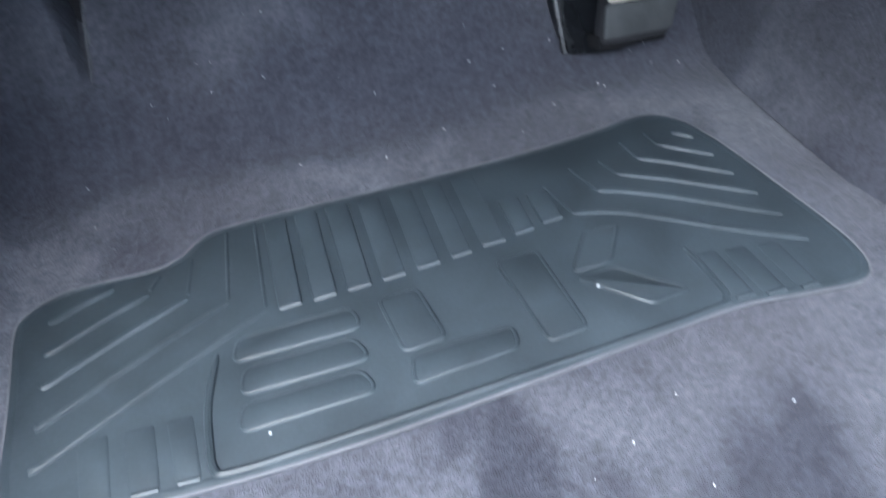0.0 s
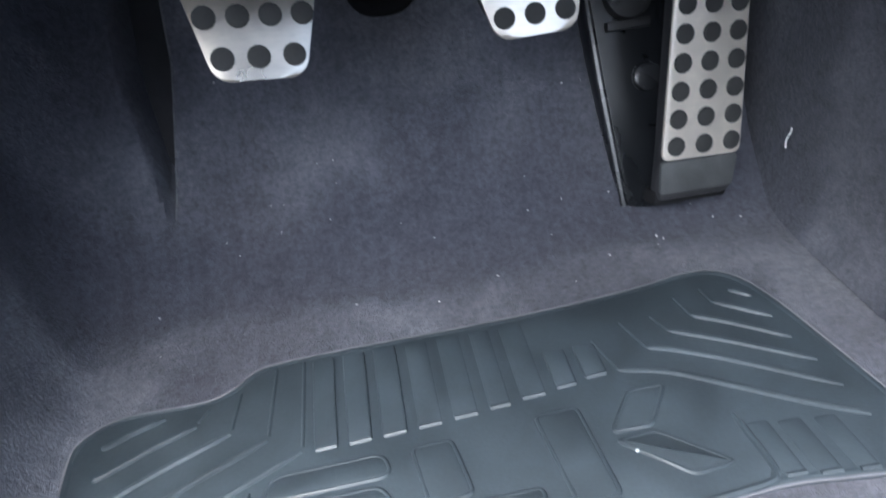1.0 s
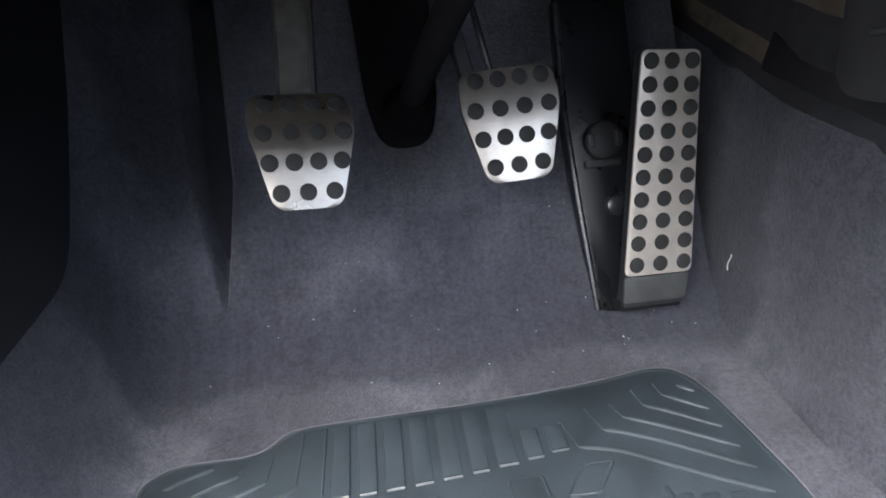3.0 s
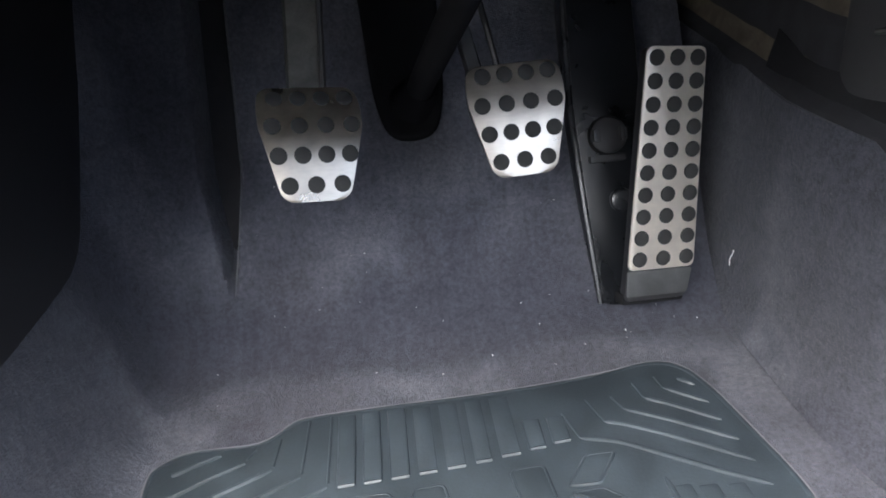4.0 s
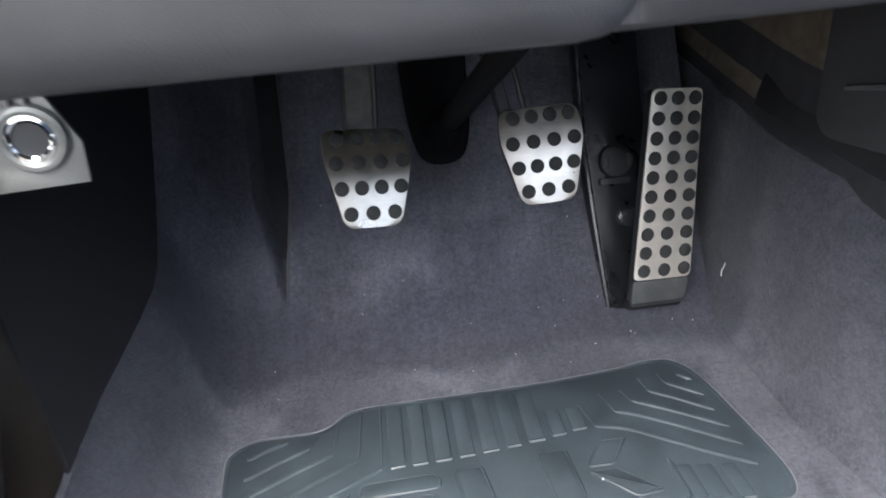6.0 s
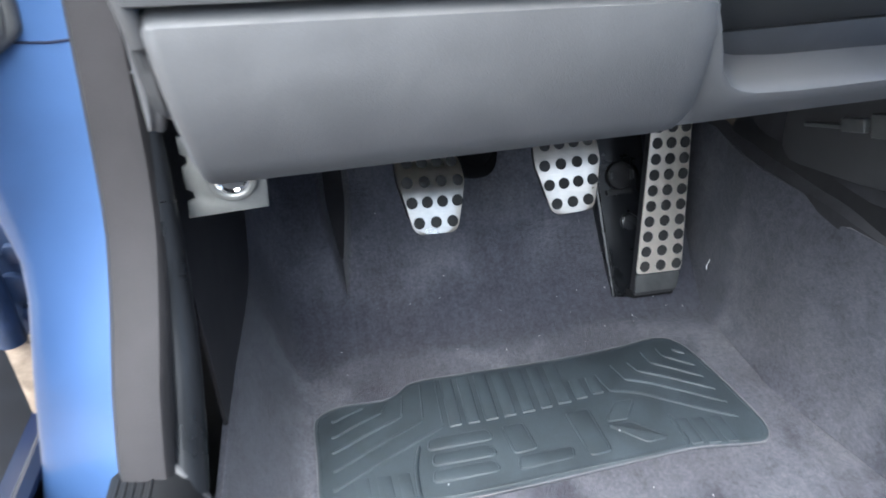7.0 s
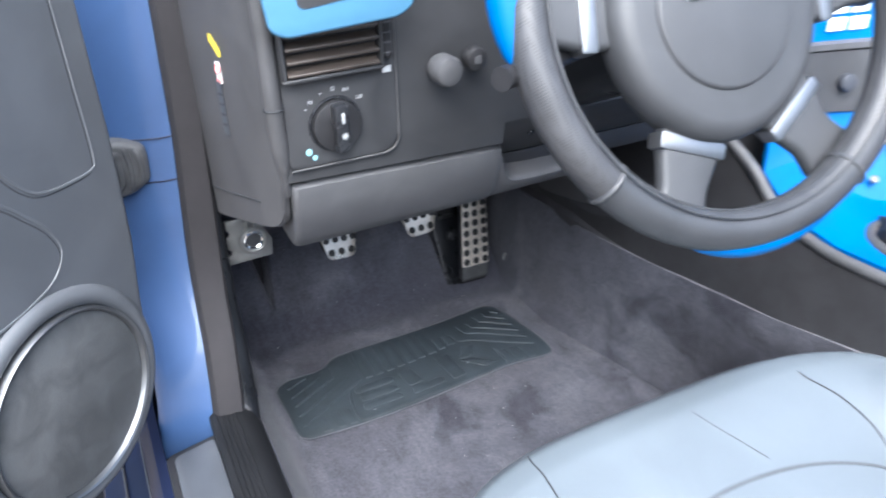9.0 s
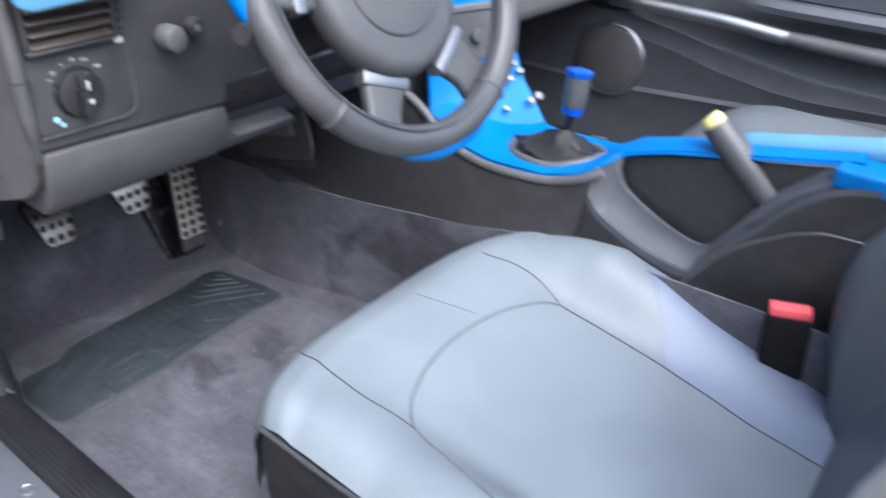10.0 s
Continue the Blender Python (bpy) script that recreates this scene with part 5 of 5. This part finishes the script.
    part("lid", tube([(0.455, -0.652, 0.384), (0.455, -0.656, 0.3845), (0.455, -0.664, 0.386), (0.455, -0.82, 0.421), (0.455, -1.05, 0.470)], [0.010, 0.0155, 0.018, 0.0185, 0.019], 20), PALE_BLUE, arm)
    part("latch_block", block((0.384, -0.90, 0.388), (0.452, -0.776, 0.414), 0.006, 3), TRIM_BLUE, arm, "bright blue latch block")
    for ob in (t, arm):
        ob.location += LIFT


console()


def gear_lever():
    t = thing("gear_lever", (0.45, -0.40, 0.295), "gear lever with a blue and black knob and leather boot", "gear lever")
    cx, cy, cz = 0.449, -0.386, 0.296

    def top_z(y):
        return table(-y, [(0.20, 0.335), (0.235, 0.309), (0.27, 0.294), (0.32, 0.286), (0.41, 0.291), (0.465, 0.307), (0.495, 0.327)])[0] + 0.005
    rows = []
    for k, (rx, ry, h) in enumerate(((0.073, 0.053, 0.0), (0.068, 0.048, 0.010), (0.060, 0.041, 0.010), (0.044, 0.031, 0.014), (0.024, 0.020, 0.021), (0.013, 0.012, 0.031), (0.008, 0.008, 0.036))):
        row = []
        for i in range(33):
            a = 2 * math.pi * i / 32
            f = 1 + (0.10 * math.sin(a * 4 + 1.7 * k) + 0.10 * math.sin(a * 7 - 2.3 * k)) * (1 if 0 < k < 6 else 0)
            row.append((cx + 0.010 * h / 0.05 + ry * f * math.cos(a), cy - 0.008 * h / 0.05 + rx * f * math.sin(a), lerp(top_z(cy + rx * f * math.sin(a)), cz + 0.006, min(1, k / 4)) + h * 0.95 + (0.0045 * math.sin(a * 3 + k) + 0.003 * math.sin(a * 8 + 2 * k)) * (1 if 0 < k < 5 else 0)))
        rows.append(row)
    part("boot", sheet(rows), BOOT, t, "creased black leather boot")
    bm = tube([(cx + 0.054 * math.cos(a), cy + 0.074 * math.sin(a), top_z(cy + 0.074 * math.sin(a)) + 0.001) for a in (2 * math.pi * i / 36 for i in range(36))], 0.007, 10, True)
    part("boot_ring", bm, DASH_CAP, t)
    b, top = Vector((0.457, -0.400, 0.357)), Vector((0.462, -0.402, 0.428))
    ax = (top - b)
    part("shaft", tube([Vector((cx + 0.01, cy - 0.006, cz + 0.03)), b + ax * 0.2], 0.006, 10), TRIM_BLACK, t)
    part("knob_base", tube([b, b + ax * 0.06, b + ax * 0.22], [0.009, 0.0145, 0.0165], 24), ANODISED, t, "blue anodised knob collar")
    part("knob_body", tube([b + ax * 0.22, b + ax * 0.25, b + ax * 0.86], [0.0160, 0.0168, 0.0180], 24), BAND, t, "black ribbed knob body")
    part("knob_cap", tube([b + ax * 0.86, b + ax * 0.90, b + ax * 0.98, top], [0.0180, 0.0192, 0.0192, 0.0165], 24), ANODISED, t, "blue anodised knob cap")
    t.location += LIFT


gear_lever()


def handbrake():
    t = thing("handbrake_lever", (0.42, -0.74, 0.33), "dark grey handbrake lever with a worn yellow button", "handbrake")
    a, b = Vector((0.421, -0.745, 0.305)), Vector((0.417, -0.623, 0.416))
    d = b - a
    part("grip", tube([a, a + d * 0.2, a + d * 0.5, a + d * 0.85, b], [0.014, 0.016, 0.018, 0.0195, 0.0175], 18), WHEEL, t)
    part("button", tube([b, b + d * 0.04, b + d * 0.08], [0.0150, 0.0150, 0.0125], 16), WORN_YELLOW, t, "worn yellow release button")
    part("socket", block((0.405, -0.79, 0.27), (0.440, -0.72, 0.315), 0.008, 3), DASH_DARK, t)
    t.location += LIFT


handbrake()


# ---- driver's seat ----
SX, SW, FRONT = 0.09, 0.275, -0.342


def seat_top(x, y):
    left = x < SX
    u = abs((x - SX) / (SW * (0.95 if left else 1)))
    z = table(-y, [(0.335, 0.187), (0.35, 0.218), (0.368, 0.235), (0.395, 0.240), (0.44, 0.231), (0.54, 0.204), (0.70, 0.176), (0.86, 0.157), (1.1, 0.15)])[0]
    s = min(1, max(0, (u - 0.52) / 0.28))
    back = min(1, max(0, (-y - 0.42) / 0.24))
    bolster = table(-y, [(0.40, 0.0), (0.47, 0.03), (0.54, 0.054), (0.62, 0.050), (0.72, 0.026), (0.85, 0.006), (1.0, 0.0)])[0]
    z += 0.007 * math.exp(-(((x - 0.045) / 0.088) ** 2 + ((y + 0.74) / 0.095) ** 2) ** 2)
    z += (0.050 * back if left else bolster) * s * s * (3 - 2 * s)
    e = max(0, (u - 0.82) / 0.18)
    return z - (0.022 if left else 0.020) * e ** 2.2


def seat():
    t = thing("driver_seat", (SX, -0.7, 0.0), "light grey leather sports seat with stitched panels", "seat", "seats")
    us = [-1.0, -0.995, -0.985] + [-0.97 + 1.94 * i / 60 for i in range(61)] + [0.985, 0.995, 1.0]
    rows = []

    def wide(u):
        return SW * u * (0.95 if u < 0 else 1)

    def front(u):
        return -0.050 * abs(u) ** 5 - 0.055 * max(0, u) ** 3

    for dy, zf in ((0.014, 0.0), (0.016, 0.35), (0.012, 0.7)):
        rows.append([(SX + wide(u) * 0.99, FRONT - 0.010 + dy + front(u), lerp(0.10, seat_top(SX + wide(u), FRONT), zf)) for u in us])
    for i in range(66):
        y = FRONT - 0.62 * (i / 65) ** 1.35
        f = max(0, 1 + (y - FRONT) / 0.25)
        rows.append([(SX + wide(u), y + front(u) * f, seat_top(SX + wide(u), y)) for u in us])
    part("cushion", sheet(rows), LEATHER, t, "light grey leather cushion", 80)
    for s in (-1, 1):
        x = SX + wide(s)
        rows = [[(x - s * 0.001, y, seat_top(x, y) - 0.001), (x + s * 0.004, y, seat_top(x, y) - 0.03), (x + s * 0.002, y, 0.12), (x - s * 0.004, y, 0.08)] for y in (-0.41, -0.5, -0.6, -0.7, -0.8, -0.9, -0.98)]
        part("side_skirt", sheet(rows, 0.003), BLACK if s < 0 else LEATHER_DARK, t)
        part("piping", tube([(x + s * 0.003, y, seat_top(x, y) - 0.004) for y in (-0.405, -0.5, -0.6, -0.7, -0.8, -0.9, -0.98)], 0.003, 8), SEAM, t)
    part("seat_base", block((SX - SW + 0.045, -0.95, 0.02), (SX + SW - 0.03, -0.42, 0.125), 0.015, 3), BLACK, t, "black plastic seat base")

    def skin(x, y_at):
        """Height of the cushion where its rounded front corners have drawn the cover back."""
        u = (x - SX) / (SW * (0.95 if x < SX else 1))
        y = y_at
        for _ in range(6):
            y = y_at - front(u) * max(0, 1 + (y - FRONT) / 0.25)
        return seat_top(x, y)

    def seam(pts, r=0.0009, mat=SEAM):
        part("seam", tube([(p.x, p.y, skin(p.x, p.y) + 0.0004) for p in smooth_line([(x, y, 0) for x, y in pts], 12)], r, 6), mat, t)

    # the broad welt round the middle panel, then the fine seams that run off it
    seam([(-0.115, -0.66), (-0.094, -0.592), (-0.077, -0.534), (-0.052, -0.507), (-0.027, -0.494), (0.009, -0.483), (0.060, -0.477), (0.123, -0.482), (0.170, -0.494), (0.209, -0.513), (0.226, -0.530)], 0.0017, STITCH)
    seam([(0.226, -0.530), (0.229, -0.579), (0.230, -0.62), (0.230, -0.678), (0.224, -0.736), (0.215, -0.795), (0.213, -0.851), (0.205, -0.94)])
    seam([(0.224, -0.405), (0.226, -0.415), (0.238, -0.444), (0.242, -0.479), (0.235, -0.511), (0.226, -0.530)], 0.0008)
    seam([(-0.082, -0.372), (-0.084, -0.382), (-0.085, -0.418), (-0.086, -0.468), (-0.079, -0.508), (-0.077, -0.532)], 0.0008)
    # soft wrinkle, its shade drawn as a thin dark line
    seam([(0.086, -0.399), (0.099, -0.429), (0.119, -0.468)], 0.0005, STITCH)
    edge = [(0.575, 0.364), (0.583, 0.356), (0.600, 0.331), (0.619, 0.310), (0.643, 0.285), (0.662, 0.262), (0.678, 0.231), (0.736, 0.2245), (0.795, 0.2155), (0.851, 0.2135), (0.95, 0.205)]
    seam([(x, -y) for y, x in edge[:7]], 0.0005, STITCH)
    # panel on the inner bolster, its bluish shade painted as a second leather
    rows = []
    for i in range(31):
        y = lerp(-0.576, -0.94, i / 30)
        x0 = table(-y, edge)[0]
        rows.append([(lerp(x0, SX + SW * 0.995, j / 10), y, skin(lerp(x0, SX + SW * 0.995, j / 10), y) + 0.0010) for j in range(11)])
    part("bolster_panel", sheet(rows), LEATHER_SHADE, t, "leather bolster panel, bluish shade in its colour", 80)
    # backrest: shade painted on face and inner bolster, sunlight on the outer bolster
    def back_row(z, us):
        y0 = -0.908 - 0.30 * (z - 0.16)
        row = []
        for u in us:
            s = min(1, max(0, (abs(u) - 0.62) / 0.26))
            e = max(0, (abs(u) - 0.90) / 0.10)
            if u > 0:
                k = table(z, [(0.12, 0.0), (0.18, 0.039), (0.25, 0.086), (0.31, 0.111), (0.355, 0.125), (0.40, 0.112), (0.46, 0.085), (0.6, 0.04), (0.8, 0.02)])[0]
            else:
                k = table(z, [(0.20, 0.01), (0.34, 0.03), (0.40, 0.070), (0.46, 0.080), (0.54, 0.062), (0.8, 0.0)])[0]
            lift = k * s * s * (3 - 2 * s)
            row.append((SX + 0.262 * u * (1 - 0.12 * max(0, z - 0.5) / 0.3), y0 + lift - 0.06 * e ** 2, z))
        return row

    zs = [lerp(0.15, 0.80, i / 18) for i in range(19)]
    part("backrest", sheet([back_row(z, [-0.80 + 1.62 * j / 24 for j in range(25)]) for z in zs], 0.03), LEATHER_DARK, t, "leather backrest, shade in its dark grey colour", 80)
    for lo, hi, mt, lab in ((-1.0, -0.80, LEATHER_SUNLIT, "leather outer side bolster, sunlight in its cream colour"), (0.82, 1.0, LEATHER_DARK, "leather side bolster, shade in its dark grey colour")):
        part("bolster", sheet([back_row(z, [lerp(lo, hi, j / 8) for j in range(9)]) for z in zs], 0.02), mt, t, lab, 80)


seat()


def belt_buckle():
    t = thing("belt_buckle", (0.31, -0.79, 0.15), "black seat belt buckle with a red release button", "seat belt buckle")
    m = frame_at((0.324, -0.790, 0.211), (0.25, -0.95, 0.1), (0, 0, 1))
    part("body", box((0.052, 0.088, 0.022), m @ Matrix.Translation((0, -0.009, 0)), 0.005, 3), MATTE, t)
    part("release_button", box((0.046, 0.012, 0.020), m @ Matrix.Translation((0, 0.041, 0.001)), 0.003), RED, t, "red release button")
    t.location += LIFT


belt_buckle()


# ---- passenger side ----
def passenger_side():
    t = thing("passenger_seat", (0.87, -0.7, 0.0), "dark grey leather passenger seat", "seat", "seats")
    rows = []
    for i in range(17):
        y = lerp(-0.36, -1.0, i / 16)
        k = math.sin(math.pi * min(1, (i / 16) * 3.0) / 2) ** 0.5 if i else 0.0
        rows.append([(0.865 + 0.27 * u, y, 0.06 + 0.235 * (1 - 0.18 * abs(u) ** 2) * k * (1 - 0.55 * abs(u) ** 8)) for u in (-1 + 2 * j / 16 for j in range(17))])
    part("cushion", sheet(rows), LEATHER_DARK, t, sharp=80)
    part("seat_base", block((0.62, -0.95, -0.02), (1.1, -0.40, 0.10), 0.015, 3), BLACK, t)
    d = thing("passenger_door", (1.22, -0.5, 0.0), "dark grey passenger door panel with a silver grab handle and speaker", "car door")
    rows = []
    for i in range(41):
        y = lerp(0.30, -1.30, i / 40)
        a = table(-y, [(-0.3, 0.352), (0.16, 0.343), (0.257, 0.327), (0.408, 0.297), (0.576, 0.273), (0.728, 0.269), (1.3, 0.29)])[0]
        b = table(-y, [(-0.3, 0.300), (0.16, 0.298), (0.253, 0.283), (0.38, 0.254), (0.50, 0.236), (0.587, 0.232), (0.734, 0.240), (1.3, 0.26)])[0]
        c = table(-y, [(-0.3, 0.16), (0.183, 0.164), (0.378, 0.179), (0.55, 0.192), (0.747, 0.211), (1.3, 0.23)])[0]
        k = min(1.0, max(0.0, (-y - 0.35) / 0.15))
        rows.append([(1.212, y, 0.60), (1.209, y, 0.45), (1.208, y, 0.434), (1.214, y, 0.4315), (1.208 - 0.014 * k, y, 0.428), (1.208 - 0.026 * k, y, 0.415), (1.208 - 0.024 * k, y, 0.402), (1.209 - 0.008 * k, y, 0.388),
                     (1.211, y, 0.365), (1.214, y, a + 0.012), (1.210, y, a + 0.002), (1.203, y, a), (1.203, y, a - 0.004), (1.206, y, b + 0.004), (1.2045, y, b), (1.206, y, b - 0.004), (1.211, y, c + 0.010), (1.206, y, c + 0.003), (1.204, y, c), (1.208, y, c - 0.008), (1.216, y, 0.05), (1.22, y, -0.05)])
    part("card", sheet(rows, 0.03), DOOR_DARK, d, "dark grey moulded door card", 30)
    part("grab_handle", tube(smooth_line([(1.20, -0.10, 0.372), (1.186, -0.185, 0.374), (1.180, -0.30, 0.374), (1.180, -0.40, 0.370), (1.184, -0.512, 0.360)]), 0.016, 14), SILVER, d, "satin silver grab handle")
    part("handle_end", tube([(1.185, -0.500, 0.360), (1.187, -0.56, 0.357), (1.190, -0.70, 0.352), (1.192, -1.0, 0.352)], [0.0155, 0.018, 0.020, 0.021], 14), DASH_DARK, d)
    m = frame_at((1.203, -0.115, 0.228), (0, -1, 0), (0, 0, 1))
    part("speaker_ring", ring(0.085, 0.006, m, 40, 10), SILVER, d, "silver speaker ring")
    part("speaker_grille", disc(0.082, 0.008, m, 40, 0.003), DASH_DARK, d)
    d.location += LIFT
    structure("passenger_floor", block((0.56, -1.2, -0.03), (1.22, 0.48, -0.005), 0.004), CARPET, "dark carpet on the passenger floor", "carpet")


passenger_side()


# ---- open driver's door ----
def driver_door():
    th = radians(45)
    d = Vector((-math.sin(th), -math.cos(th), 0))
    c = Vector((-0.437, -0.208, 0.0))
    m = frame_at(c, d, (0, 0, 1))
    if (m.to_3x3() @ Vector((0, 0, 1))).dot(Vector((1, -1, 0))) < 0:
        m = m @ Matrix.Diagonal((1, 1, -1, 1))
    t = thing("driver_door", m @ Vector((0.4, 0.2, -0.05)), "open car door with a grey card and silver-ringed speaker", "car door")
    outline = [(-0.122, 0.78), (-0.122, 0.52), (-0.117, 0.42), (-0.108, 0.36), (-0.100, 0.29), (-0.085, 0.252), (-0.05, 0.228), (0.0, 0.218), (0.05, 0.214), (0.95, 0.205), (0.95, 0.78)]
    part("card", prism(outline, 0.03, m @ Matrix.Translation((0, 0, -0.03)), 0.008, 3), DOOR, t, "grey plastic door card")
    shell = [(-0.098, 0.80), (-0.098, 0.40), (-0.082, 0.30), (-0.06, 0.262), (0.0, 0.245), (0.93, 0.235), (0.93, 0.80)]
    part("shell", prism(shell, 0.11, m @ Matrix.Translation((0, 0, -0.145)), 0.01, 3), PAINT, t, "blue painted door shell")
    sp = m @ Matrix.Translation((0, 0.318, 0))
    part("speaker_bezel", ring(0.0940, 0.0095, sp @ Matrix.Translation((0, 0, -0.003)), 56, 12), DOOR, t)
    rows = []
    for r, h in ((0.0852, 0.002), (0.0850, 0.0085), (0.0844, 0.0098), (0.0824, 0.0085), (0.0812, 0.004)):
        rows.append([sp @ Vector((r * math.cos(a), r * math.sin(a), h)) for a in (2 * math.pi * i / 64 for i in range(65))])
    part("speaker_ring", sheet(rows), SILVER, t, "satin silver speaker ring")
    part("speaker_grille", disc(0.0818, 0.008, sp @ Matrix.Translation((0, 0, -0.003)), 48, 0.003), GRILLE, t, "grey speaker grille")
    for pts in (((-0.094, 0.70, 0), (-0.0945, 0.56, 0), (-0.095, 0.53, 0), (-0.0945, 0.505, 0), (-0.089, 0.496, 0), (-0.064, 0.4955, 0), (-0.036, 0.499, 0), (-0.018, 0.512, 0), (0.0, 0.54, 0), (0.03, 0.60, 0)),
                ((0.03, 0.53, 0), (0.0, 0.505, 0), (-0.014, 0.49, 0), (-0.031, 0.469, 0), (-0.037, 0.447, 0), (-0.022, 0.429, 0), (0.006, 0.421, 0), (0.04, 0.418, 0))):
        part("crease", tube([m @ Vector((p.x, p.y, -0.0008)) for p in smooth_line(pts)], 0.0018, 6), DOOR, t)
        # dark line that paints the crease's shade on the card
        part("crease_shade", tube([m @ Vector((p.x + 0.003, p.y - 0.002, -0.0006)) for p in smooth_line(pts)], 0.0009, 6), SEAM, t)
    hinge = part("hinge", block((-0.470, 0.072, 0.168), (-0.380, 0.080, 0.270), 0.006, 3), HINGE, t, "blue painted hinge plate")
    for x, z, r in ((-0.412, 0.190, 0.009), (-0.418, 0.215, 0.013), (-0.409, 0.245, 0.009)):
        part("bolt", disc(r, 0.008, frame_at((x, 0.073, z), (1, 0, 0), (0, 0, 1)), 6 if r < 0.01 else 20, 0.002), HINGE, hinge)
    part("hinge_knuckle", tube([(-0.428, 0.055, 0.175), (-0.428, 0.055, 0.265)], 0.011, 14), HINGE, hinge)
    part("hinge_packing", block((-0.440, 0.060, 0.095), (-0.390, 0.075, 0.168), 0.004), RUST, t, "dusty tan packing piece")
    bm_m = frame_at((0, 0.034, 0), (1, 0, 0), (0, 0, 1))
    body = rounded([(-0.378, 0.469), (-0.344, 0.467), (-0.323, 0.458), (-0.322, 0.444), (-0.3235, 0.420), (-0.340, 0.409), (-0.361, 0.404), (-0.381, 0.411)], 0.006, 4)
    strap = part("check_strap_boot", prism(body, 0.046, bm_m, 0.007, 3), BOOT_GREY, t, "grey moulded rubber check strap boot")
    window = rounded([(-0.392, 0.455), (-0.351, 0.4545), (-0.352, 0.421), (-0.392, 0.418)], 0.005, 4)
    part("boot_lip", tube([bm_m @ Vector((x, z, 0.046)) for x, z in window], 0.0048, 8, True), BOOT_GREY, strap)
    part("boot_slot", prism(rounded([(-0.388, 0.450), (-0.354, 0.450), (-0.356, 0.425), (-0.388, 0.423)], 0.003), 0.001, bm_m @ Matrix.Translation((0, 0, 0.0465)), 0.0), NAVY, strap)
    part("check_strap", block((-0.47, -0.021, 0.4275), (-0.3585, -0.011, 0.4485), 0.002), PAINT, strap, "blue painted check strap")
    part("strap_edge", block((-0.47, -0.0225, 0.4265), (-0.3575, -0.020, 0.4295), 0.0008, 1), PAINT, strap)
    for x, z0, z1 in ((-0.3425, 0.410, 0.464), (-0.332, 0.415, 0.460)):
        part("boot_ridge", tube(smooth_line([bm_m @ Vector((x - 0.004, z1, 0.038)), bm_m @ Vector((x, z1 - 0.008, 0.0455)), bm_m @ Vector((x + 0.0015, (z0 + z1) / 2, 0.0465)),
                                             bm_m @ Vector((x - 0.001, z0 + 0.008, 0.0455)), bm_m @ Vector((x - 0.006, z0, 0.038))]), 0.0032, 8), BOOT_GREY, strap)


driver_door()


# ---- lint and crumbs on the carpet ----
def crumbs():
    tagged(part("lint_thread", tube(smooth_line([(0.2285, 0.190, 0.058), (0.2275, 0.189, 0.064), (0.2290, 0.188, 0.070), (0.2285, 0.187, 0.073)]), 0.00045, 6), WHITE), "white lint thread on the tunnel carpet", "lint")
    for x, y, r in ((0.196, 0.224, 0.0010), (0.214, 0.205, 0.0009), (-0.10, -0.002, 0.0011), (0.070, 0.029, 0.0014), (0.12, -0.06, 0.0009), (-0.05, -0.09, 0.0008)):
        bm = bmesh.new()
        bmesh.ops.create_icosphere(bm, subdivisions=1, radius=r * 0.75)
        bmesh.ops.translate(bm, verts=bm.verts, vec=(x, y, 0.0012 if -0.01 < y < 0.15 else 0.0005))
        tagged(part("crumb", bm, PRINT), "tiny pale crumb lying on the floor", "crumb", "crumbs on the floor")


def lint():
    """Fine pale specks caught in the pile, too small and many to count."""
    rng = random.Random(5)
    bm = bmesh.new()
    line = [(y, z) for y, z in TOE if 0.16 <= y <= 0.40]
    for i in range(90):
        if i < 45:
            y = rng.uniform(0.17, 0.36)
            x, z = rng.uniform(-0.20, 0.22), table(y, line)[0] - 0.003
        else:
            y = rng.uniform(-0.34, -0.03)
            x, z = rng.uniform(-0.21, 0.22), -0.003
        r = rng.uniform(0.0002, 0.0005)
        d = Vector((rng.uniform(-1, 1), rng.uniform(-1, 1), 0.3)).normalized() * r * rng.uniform(1, 3)
        p, up = Vector((x, y, z)), Vector((0, -0.3, 1)) * r
        side = Vector((-d.y, d.x, 0)).normalized() * r
        a, b, c, e = bm.verts.new(p + d), bm.verts.new(p + side), bm.verts.new(p - d), bm.verts.new(p - side)
        f, g = bm.verts.new(p + up), bm.verts.new(p - up)
        for u, v in ((a, b), (b, c), (c, e), (e, a)):
            bm.faces.new((u, v, f)), bm.faces.new((v, u, g))
    tagged(part("lint_specks", bm, WHITE), "fine pale lint specks in the carpet pile", "lint", "", "stuff")


crumbs()
lint()
